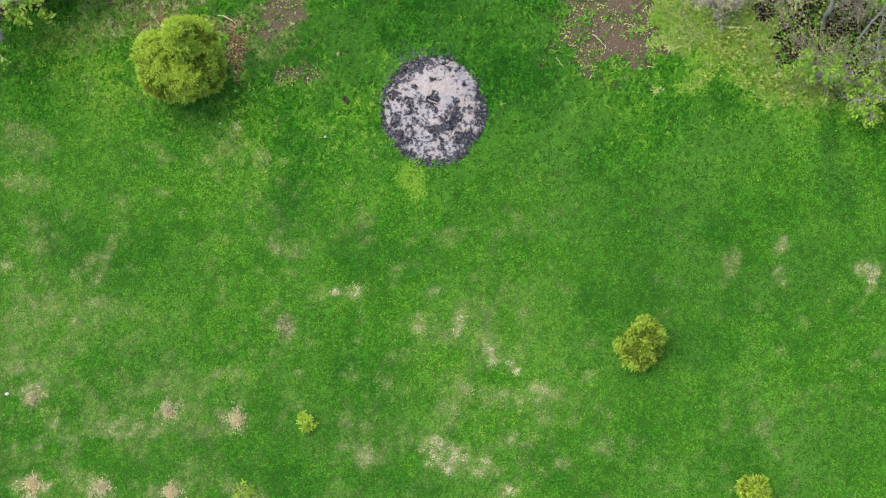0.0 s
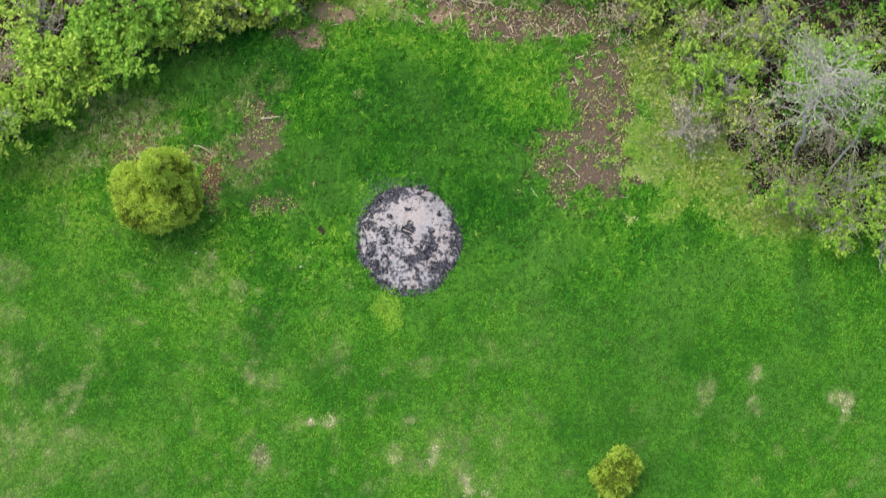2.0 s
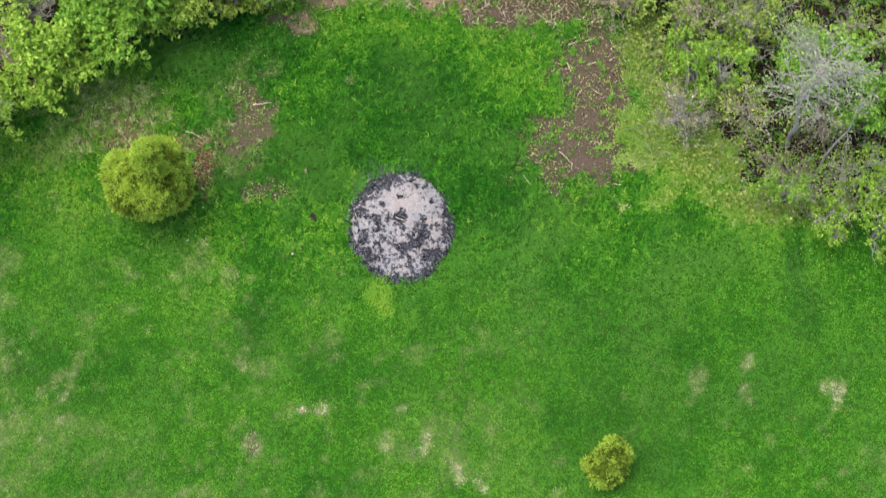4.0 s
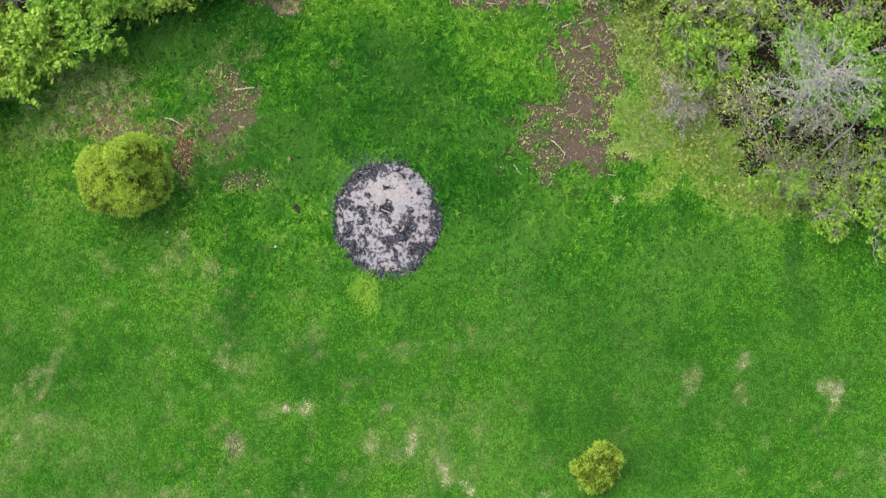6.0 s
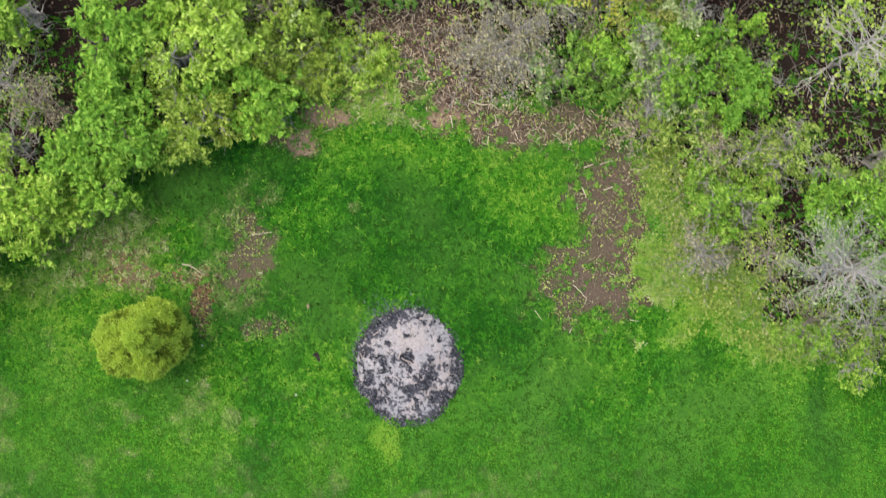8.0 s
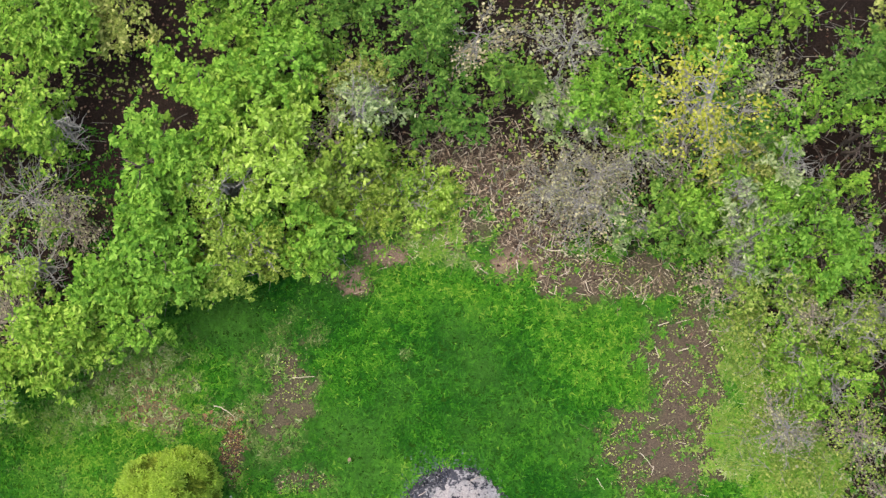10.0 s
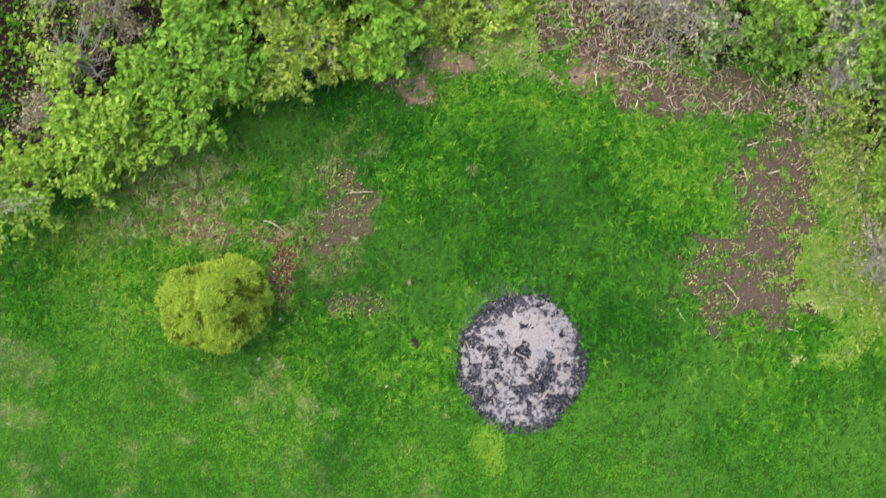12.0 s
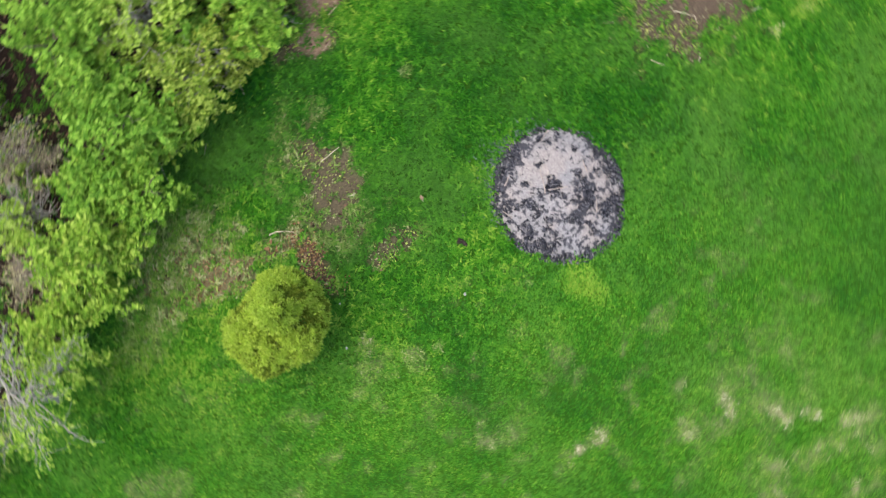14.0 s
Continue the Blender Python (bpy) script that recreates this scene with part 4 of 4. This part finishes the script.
# ---- the burnt heap ----
def ash_heap():
    rng = np.random.RandomState(9)
    heap = thing("ash_heap", "burnt-out bonfire heap of pale ash and charcoal on the lawn", "ash heap", (0.03, -0.17, 0))
    rings, seg = 46, 132
    t = np.arange(seg) * 2 * np.pi / seg
    # a rounded, lopsided outline: turn in degrees, half width
    turn, half = [-6, 32, 56, 83, 106, 140, 168, 186, 212, 234, 262, 296, 324, 354], [1.31, 1.32, 1.33, 1.37, 1.41, 1.33, 1.31, 1.30, 1.33, 1.36, 1.45, 1.44, 1.30, 1.31]
    edge_at = lambda a: np.interp(np.degrees(a) % 360, [q % 360 for q in turn[1:]], half[1:], period=360) * 1.04
    edge = edge_at(t) + 0.10 * (wave(np.cos(t) * 3 + 9, np.sin(t) * 3 + 9, 0.36, 3, 4.0) - 0.5) * 2
    s = np.linspace(0, 1, rings)[:, None]
    x, y = s * edge * np.cos(t), s * edge * np.sin(t)
    z = 0.30 * (1 - s**2.2) + 0.10 * (wave(x + 20, y + 20, 0.28, 4, 2.0) - 0.5) * (1 - s**6) - 0.035 - 0.16 * (1 - smooth(0.03, 0.15, np.hypot((x + 0.02) * 0.8, y - 0.17)))
    char = lambda x, y, s, a: (0.24 * smooth(0.90, 1.0, s + 0.16 * (wave(x + 5, y + 5, 0.4, 2, 7.0) - 0.5)) + 0.15 * smooth(0.60, 0.98, np.cos(a - radians(122))) * smooth(0.56, 0.84, s)
                               + 0.20 * smooth(0.72, 1.0, np.cos(a - radians(8))) * smooth(0.76, 0.92, s) + 0.16 * smooth(0.6, 1.0, np.cos(a - radians(272))) * smooth(0.80, 0.94, s)
                               + 0.20 * (1 - smooth(0.05, 0.15, np.abs(np.hypot(x - 0.02, y - 0.12) - 0.70))) * smooth(0.55, 0.95, np.cos(a - radians(308)))
                               - 0.09 * (1 - smooth(0.25, 0.65, np.hypot(x - 0.1, y - 0.45))) + 0.03 * smooth(0.1, -0.5, y))
    rim = char(x, y, s + 0 * t, t + 0 * s) - 0.015
    rim = rim + 0.40 * (1 - smooth(0.06, 0.17, np.hypot((x + 0.02) * 0.75, y - 0.17)))
    i, j = np.meshgrid(np.arange(seg), np.arange(rings - 1))
    a, b = (j * seg + i).ravel(), (j * seg + (i + 1) % seg).ravel()
    me = mesh_of("ash_bed", np.stack([x, y, z], -1).reshape(-1, 3), np.stack([a, b, b + seg, a + seg], 1), 4, ASH, dict(rim=rim.ravel()))
    me.polygons.foreach_set("use_smooth", np.ones(len(a), bool))
    part("ash_bed", me, heap, "pale grey and pinkish ash")
    # charcoal: bent angular slivers, thicker along the rim
    n = 9000
    ang, rad = rng.uniform(0, 2 * np.pi, n), np.sqrt(rng.uniform(0.0, 0.99, n))
    bx, by = rad * np.cos(ang) * edge_at(ang), rad * np.sin(ang) * edge_at(ang)
    want = wave(bx + 3, by + 3, 0.17, 2, 12.0) + 0.85 * char(bx, by, rad, ang) + 0.12 * (np.hypot(bx + 0.02, by - 0.17) < 0.22)
    keep = want > 0.69 + rng.normal(0, 0.07, n)
    bx, by, rad = bx[keep], by[keep], rad[keep]
    n = len(bx)
    bz = 0.27 * (1 - np.clip(rad, 0, 1) ** 2.2) + 0.01 + rng.uniform(-0.01, 0.025, n)
    box = np.array([(-1, -1, -1), (1, -1, -1), (1, 1, -1), (-1, 1, -1), (-0.8, -0.7, 1), (0.9, -0.6, 0.8), (0.7, 0.8, 1), (-0.9, 0.6, 0.7)], float)
    quads = np.array([(0, 3, 2, 1), (4, 5, 6, 7), (0, 1, 5, 4), (1, 2, 6, 5), (2, 3, 7, 6), (3, 0, 4, 7)])
    v = box[None] * (1 + rng.normal(0, 0.2, (n, 8, 3))) * np.stack([rng.uniform(0.012, 0.048, n), rng.uniform(0.007, 0.020, n), rng.uniform(0.006, 0.018, n)], 1)[:, None]
    yaw = rng.uniform(0, np.pi, n)[:, None]
    v = np.stack([v[..., 0] * np.cos(yaw) - v[..., 1] * np.sin(yaw), v[..., 0] * np.sin(yaw) + v[..., 1] * np.cos(yaw), v[..., 2] + v[..., 0] * rng.normal(0, 0.25, (n, 1))], -1)
    v = (v + np.stack([bx, by, bz], 1)[:, None]).reshape(-1, 3)
    coals = part("charcoal", mesh_of("charcoal", v, (quads[None] + 8 * np.arange(n)[:, None, None]).reshape(-1, 4), 4, COAL), heap, "black and dark grey charcoal pieces")
    tagged(coals, kind="stuff")
    n = 380
    ang, rad = rng.normal(radians(120), 0.42, n), rng.gamma(1.2, 0.11, n)
    spot = np.stack([(edge_at(ang) - 0.04 + rad) * np.cos(ang), (edge_at(ang) - 0.04 + rad) * np.sin(ang), rng.uniform(0.03, 0.085, n)], 1)
    v, f = leaves(rng, spot, 0.045, 0.35)
    tagged(part("blown_ash", mesh_of("blown_ash", v, f, 4, FLAKES), heap, "pale grey ash flakes blown onto the grass"), kind="stuff")
    for k, (x, y, ang, ln) in enumerate([(0.05, 0.08, -20, 0.4), (-0.3, 1.2, -60, 0.28), (-1.1, 0.15, -65, 0.24), (-0.15, 0.35, 70, 0.5), (0.35, 1.15, 20, 0.3), (0.55, -0.6, 60, 0.3), (0.75, 0.2, 80, 0.26), (-0.75, 0.75, 35, 0.24)]):
        d = np.array([math.cos(radians(ang)), math.sin(radians(ang)), 0]) * ln / 2
        h = 0.30 * (1 - (math.hypot(x, y) / 1.35) ** 2.2) + 0.02
        v, f = tubes([bough(rng, np.array([x, y, h]) - d, np.array([x, y, h + 0.02]) + d, 0.013, 0.008, 5, 0.04)], 6)
        part("half_burnt_stick", mesh_of("half_burnt_stick", v, f, 4, CHAR_WOOD), heap, "half-burnt pale stick")


ash_heap()


# ---- sticks on the lawn ----
def stick(points, r, stuff=WOOD, label="dry bleached stick lying on the grass", height=0.07):
    rng = np.random.RandomState(int(abs(points[0][0]) * 100))
    pts = np.array([(x, y, height) for x, y in points])
    s, t = np.linspace(0, 1, len(pts)), np.linspace(0, 1, 9)
    fine = np.stack([np.interp(t, s, pts[:, c]) for c in range(3)], 1) + rng.normal(0, 0.006, (9, 3))
    v, f = tubes([(fine, np.linspace(r, 0.55 * r, 9))], 6)
    tagged(new("stick", mesh_of("stick", v, f, 4, stuff)), label, "stick", "sticks on the lawn")


stick([(-5.47, 2.10), (-5.33, 2.10), (-5.16, 2.02), (-4.99, 1.90)], 0.014)
stick([(-3.80, 2.86), (-3.55, 2.90), (-3.32, 2.93)], 0.012)
stick([(3.96, 1.84), (4.12, 1.70), (4.29, 1.50)], 0.012)
stick([(3.05, 1.20), (3.24, 0.96)], 0.009)
stick([(5.84, 4.95), (5.80, 4.70), (5.86, 4.45)], 0.014)
stick([(1.35, 6.22), (1.65, 6.12), (1.90, 6.14), (2.05, 6.02)], 0.018)
stick([(0.92, 5.85), (0.98, 5.55)], 0.015)
stick([(4.55, 4.75), (4.85, 4.85)], 0.010)
stick([(4.16, 4.66), (4.38, 4.75)], 0.013)
stick([(4.64, 4.13), (4.86, 4.22)], 0.016)
stick([(4.12, 4.19), (4.23, 3.95)], 0.016)
stick([(-2.22, 0.05), (-2.14, -0.02), (-2.09, -0.15)], 0.065, CHARRED, "charred dark stub lying in the grass", 0.05)


# ---- small stones and single leaves on the lawn ----
TAN = bark_material("tan_leaf", (0.14, 0.10, 0.06), (0.30, 0.23, 0.15), 30)
STONE = bark_material("pale_stone", (0.24, 0.25, 0.22), (0.44, 0.44, 0.40), 40)


def small_stone(x, y, r, seed):
    rng = np.random.RandomState(seed)
    bm = bmesh.new()
    bmesh.ops.create_icosphere(bm, subdivisions=2, radius=r)
    for v in bm.verts:
        v.co *= 1 + 0.22 * noise.noise(v.co * (2.2 / r) + Vector((seed, 0, 0)))
        v.co.x, v.co.z = v.co.x * 1.25, v.co.z * 0.7
    me = bpy.data.meshes.new("small_stone")
    bm.to_mesh(me)
    bm.free()
    me.materials.append(STONE)
    ob = tagged(new("small_stone", me), "small pale stone lying in the lawn", "stone", "stones in the lawn")
    ob.location, ob.rotation_euler = (x, y, 0.05), (0, 0, rng.uniform(0, 6))


for k, (x, y, r) in enumerate([(-2.64, -0.97, 0.028), (-5.27, -0.69, 0.024), (-4.93, 0.16, 0.02), (-10.13, -7.6, 0.042)]):
    small_stone(x, y, r, 500 + k)


def dead_leaf(x, y, size, stuff, label, seed):
    """One curled leaf with a short stalk."""
    rng = np.random.RandomState(seed)
    leaf = thing("dead_leaf", label, "leaf", (x, y, 0.075), "dead leaves on the lawn")
    leaf.rotation_euler = (0, 0, rng.uniform(0, 6))
    rows, cols = 9, 5
    u, v = np.meshgrid(np.linspace(0, 1, rows), np.linspace(-1, 1, cols), indexing="ij")
    wide = 0.36 * np.sin(np.pi * u**0.8) * (1 + 0.12 * np.sin(9 * u))
    verts = np.stack([(u - 0.5) * size, v * wide * size, size * (0.16 * v * v * np.sin(np.pi * u) + 0.10 * (u - 0.5) ** 2)], -1).reshape(-1, 3)
    i, j = np.meshgrid(np.arange(rows - 1), np.arange(cols - 1), indexing="ij")
    a = (i * cols + j).ravel()
    part("blade", mesh_of("blade", verts, np.stack([a, a + cols, a + cols + 1, a + 1], 1), 4, stuff), leaf)
    w, f = tubes([bough(rng, (-0.48 * size, 0, 0.03 * size), (-0.85 * size, 0.06 * size, 0.0), 0.005, 0.003, 4, 0.03)], 5)
    part("stalk", mesh_of("stalk", w, f, 4, WOOD), leaf)


dead_leaf(-5.65, 1.89, 0.12, RUST, "reddish-brown curled dead leaf beside a stick", 520)
dead_leaf(-5.51, 1.97, 0.10, RUST, "reddish-brown curled dead leaf beside a stick", 521)
dead_leaf(-2.40, 1.18, 0.11, TAN, "pale tan curled dead leaf in the grass", 522)


# ---- brush, litter and weeds ----
def scatter(rng, n, x0, x1, y0, y1, chance):
    x, y = rng.uniform(x0, x1, n), rng.uniform(y0, y1, n)
    k = rng.rand(n) < chance(x, y, *plan(x, y))
    return x[k], y[k]


def loose_leaves(name, label, category, stuff, n, size, low, high, chance, seed, tilt=0.4, box=(-13.5, 14, -2, 12)):
    rng = np.random.RandomState(seed)
    x, y = scatter(rng, n, *box, chance)
    z = rng.uniform(0, 1, len(x)) ** 1.5 * (high - low) + low
    v, f = leaves(rng, np.stack([x, y, z], 1), size, tilt)
    tagged(new(name, mesh_of(name, v, f, 4, stuff)), label, category, kind="stuff")


def loose_stalks(name, label, category, stuff, n, long, thick, flat, chance, seed, box=(-13.5, 14, -2, 12)):
    rng = np.random.RandomState(seed)
    x, y = scatter(rng, n, *box, chance)
    lines = []
    for a, b in zip(x, y):
        ln, ang, up = long * rng.uniform(0.4, 1.3), rng.uniform(0, 2 * np.pi), (rng.uniform(0, 0.25) if flat else rng.uniform(0.5, 1.4))
        way = np.array([math.cos(ang) * math.cos(up), math.sin(ang) * math.cos(up), math.sin(up)]) * ln
        foot = np.array([a, b, rng.uniform(0.0, 0.06)])
        lines.append(bough(rng, foot, foot + way, thick * rng.uniform(0.6, 1.4), thick * 0.5, 3, 0.025))
    v, f = tubes(lines, 3)
    tagged(new(name, mesh_of(name, v, f, 4, stuff)), label, category, kind="stuff")


right = lambda x: smooth(4.5, 6.5, x)
GAPS = [(9.9, 5.9, 0.6, 0.5, 0.8), (10.4, 6.4, 0.6, 0.6, 1.0), (8.1, 6.05, 0.4, 0.35, 1.0), (9.3, 4.3, 0.5, 0.8, 1.0), (8.7, 5.1, 0.4, 0.4, 1.0), (8.6, 3.9, 0.4, 0.5, 1.0), (7.65, 8.2, 0.8, 0.6, 1.0), (8.4, 2.5, 0.6, 0.6, 1.0), (10.3, 0.9, 0.6, 0.4, 0.8), (-8.85, 4.85, 0.5, 0.4, 1.0), (8.9, 3.5, 0.6, 0.5, 1.0), (8.0, 2.3, 0.6, 0.5, 1.0), (9.4, 7.2, 0.9, 0.8, 1.0), (10.8, 6.1, 0.8, 0.7, 1.0), (7.2, 8.6, 0.7, 0.6, 1.0), (-8.4, 7.5, 0.9, 1.0, 1.0), (-6.8, 8.5, 0.7, 0.6, 1.0), (-9.1, 6.9, 0.7, 0.7, 1.0), (7.0, 4.9, 0.5, 0.35, 0.9), (9.8, 1.6, 0.5, 0.4, 0.8)]
open_floor = lambda x, y: 1 - spots(x, y, GAPS)
loose_leaves("leaf_litter", "brown dead leaves on the forest floor, darkened for shade", "leaf litter", SHADED_LITTER, 52000, 0.06, 0.0, 0.05, lambda x, y, w, s, d, t: np.clip(0.75 * w + 0.08 * s + 0.5 * spots(x, y, [(1.6, 5.95, 1.4, 0.6, 1.0), (0.3, 7.0, 0.9, 0.9, 0.6), (3.6, 5.7, 0.9, 0.4, 0.6)], 0.9), 0, 1), 300, 0.3)
loose_leaves("raked_leaves", "rust-brown dead leaves raked beside the large cedar", "leaf litter", RUST, 26000, 0.038, 0.0, 0.05,
             lambda x, y, w, s, d, t: 0.9 * spots(x, y, [(-4.98, 0.95, 0.30, 0.72, 1.0), (-4.75, 0.55, 0.3, 0.25, 0.7), (-4.9, 1.6, 0.2, 0.25, 0.5), (-6.7, 1.85, 1.1, 0.5, 0.45), (-7.6, 2.5, 0.9, 0.5, 0.2)], 0.9), 313, 0.35, box=(-8.6, -3.0, -0.2, 3.6))
loose_leaves("ground_weeds", "small bright green weeds among the grass edge", "weeds", MAPLE, 60000, 0.038, 0.02, 0.12,
             lambda x, y, w, s, d, t: 0.30 * smooth(-3.0, -0.3, y - np.interp(x, EDGE_X, EDGE_Y)) * (1 - w) * (1 - np.clip(1.2 * s, 0, 1)) * smooth(0.35, 0.6, wave(x, y, 0.7, 2, 5.0)), 301)
loose_leaves("undergrowth", "yellow-green undergrowth of young leaves beneath the shrubs", "undergrowth", LIME, 70000, 0.084, 0.05, 0.75,
             lambda x, y, w, s, d, t: 0.5 * w * 0.42 * open_floor(x, y) * smooth(0.40, 0.60, wave(x, y, 1.1, 3, 33.0)) * (1 - 0.7 * s), 302)
loose_leaves("low_undergrowth", "dull olive undergrowth on the forest floor", "undergrowth", OLIVE, 66000, 0.074, 0.03, 0.5,
             lambda x, y, w, s, d, t: 0.42 * np.clip(w + 0.4 * smooth(5.0, 6.0, x) * smooth(0.5, 1.5, y), 0, 1) * open_floor(x, y) * smooth(0.40, 0.62, wave(x, y, 0.8, 3, 47.0)) * (1 - 0.8 * s), 303)
loose_leaves("tall_weeds", "pale yellow-green tall grass and weeds at the brush edge", "weeds", YELLOW_WEED, 56000, 0.066, 0.05, 0.36,
             lambda x, y, w, s, d, t: 0.8 * spots(x, y, [(7.0, 2.6, 0.9, 1.8, 1.0), (7.6, 1.7, 1.1, 0.9, 0.9), (9.2, 0.6, 1.5, 0.5, 0.6), (6.1, 4.6, 0.7, 1.0, 0.9)]) * smooth(0.36, 0.6, wave(x, y, 0.3, 3, 91.0)) * (1 - 0.6 * s), 304, box=(4.6, 11.5, -1.2, 6.0))
loose_leaves("low_weeds", "bright yellow-green low weeds beside the clearing", "weeds", BUDDING, 16000, 0.06, 0.03, 0.4,
             lambda x, y, w, s, d, t: 0.85 * spots(x, y, [(-1.2, 7.15, 1.0, 0.6, 1.0), (-2.9, 6.4, 0.8, 0.5, 0.8), (-3.7, 5.6, 0.6, 0.3, 0.8), (-2.2, 7.4, 0.8, 0.7, 0.6)]) * (1 - 0.5 * s), 309, box=(-4.6, 0.2, 4.8, 8.5))
loose_leaves("soil_weeds", "tiny dull weeds and straw bits on bare soil", "weeds", BEIGE, 30000, 0.036, 0.0, 0.05,
             lambda x, y, w, s, d, t: 0.24 * s * smooth(0.38, 0.62, wave(x, y, 0.35, 3, 81.0)), 312, 0.4, box=(-5.5, 6.5, 0.0, 6.6))
loose_leaves("sprouting_weeds", "small green weeds sprouting on bare soil", "weeds", BRUSH, 30000, 0.044, 0.01, 0.08,
             lambda x, y, w, s, d, t: 0.6 * s * smooth(0.38, 0.60, wave(x, y, 0.4, 3, 85.0)), 314, 0.5, box=(-5.5, 6.5, 0.0, 6.6))
loose_leaves("sapling_leaves", "bright yellow-green leaves of low saplings and brambles", "undergrowth", LIME, 26000, 0.075, 0.3, 1.7,
             lambda x, y, w, s, d, t: 0.38 * spots(x, y, [(-3.1, 7.4, 1.5, 1.7, 1.0), (-4.7, 6.4, 1.2, 1.0, 0.9), (-2.3, 6.3, 0.9, 0.7, 0.7), (-6.3, 6.6, 1.0, 1.0, 0.5), (-4.6, 8.8, 1.6, 1.0, 0.7)], 0.9) * smooth(0.45, 0.60, wave(x, y, 0.6, 2, 71.0)), 311, 0.5, box=(-7.5, -1.0, 4.9, 10.0))
loose_leaves("dry_undergrowth", "beige buds and withered leaves on low brush", "undergrowth", BEIGE, 80000, 0.070, 0.05, 0.9,
             lambda x, y, w, s, d, t: 0.5 * np.clip(0.55 * w * right(x) + 0.8 * spots(x, y, [(1.9, 7.9, 1.4, 1.0, 0.7), (-0.2, 8.1, 1.4, 0.7, 0.6), (6.2, 4.8, 0.9, 1.2, 0.8), (7.2, 2.8, 1.0, 1.2, 0.7)]), 0, 1) * open_floor(x, y) * smooth(0.35, 0.6, wave(x, y, 0.6, 3, 61.0)), 310, 0.6)
loose_stalks("dry_stalks", "tan dead stalks lying over the clearing", "dead stalks", STALK, 26000, 0.20, 0.0095, True,
             lambda x, y, w, s, d, t: np.clip(0.52 * spots(x, y, [(-0.4, 8.1, 1.6, 0.9, 1.3), (0.5, 7.2, 2.2, 1.4, 1.0), (2.4, 6.2, 1.6, 0.9, 0.8), (3.6, 5.7, 1.6, 0.6, 0.7), (7.0, 3.2, 1.0, 1.8, 0.25), (6.0, 4.9, 0.8, 0.8, 0.4), (4.8, 3.0, 0.8, 1.9, 0.02), (7.8, 5.8, 1.2, 0.8, 0.5)]) + 0.05 * w + 0.03 * s, 0, 1), 305, box=(-2.6, 9.0, 0.5, 9.6))
loose_stalks("standing_stalks", "upright grey-brown dead stalks and bare twigs", "dead stalks", GREY_BARK, 9000, 0.75, 0.0095, False,
             lambda x, y, w, s, d, t: np.clip(0.5 * w * right(x) + 0.75 * spots(x, y, [(1.9, 7.3, 1.5, 1.1, 1.6), (8.6, 2.4, 1.4, 1.2, 1.0), (7.0, 2.4, 0.9, 1.2, 0.8), (6.4, 4.6, 0.7, 0.8, 0.6)]) + 0.12 * w, 0, 1), 306)
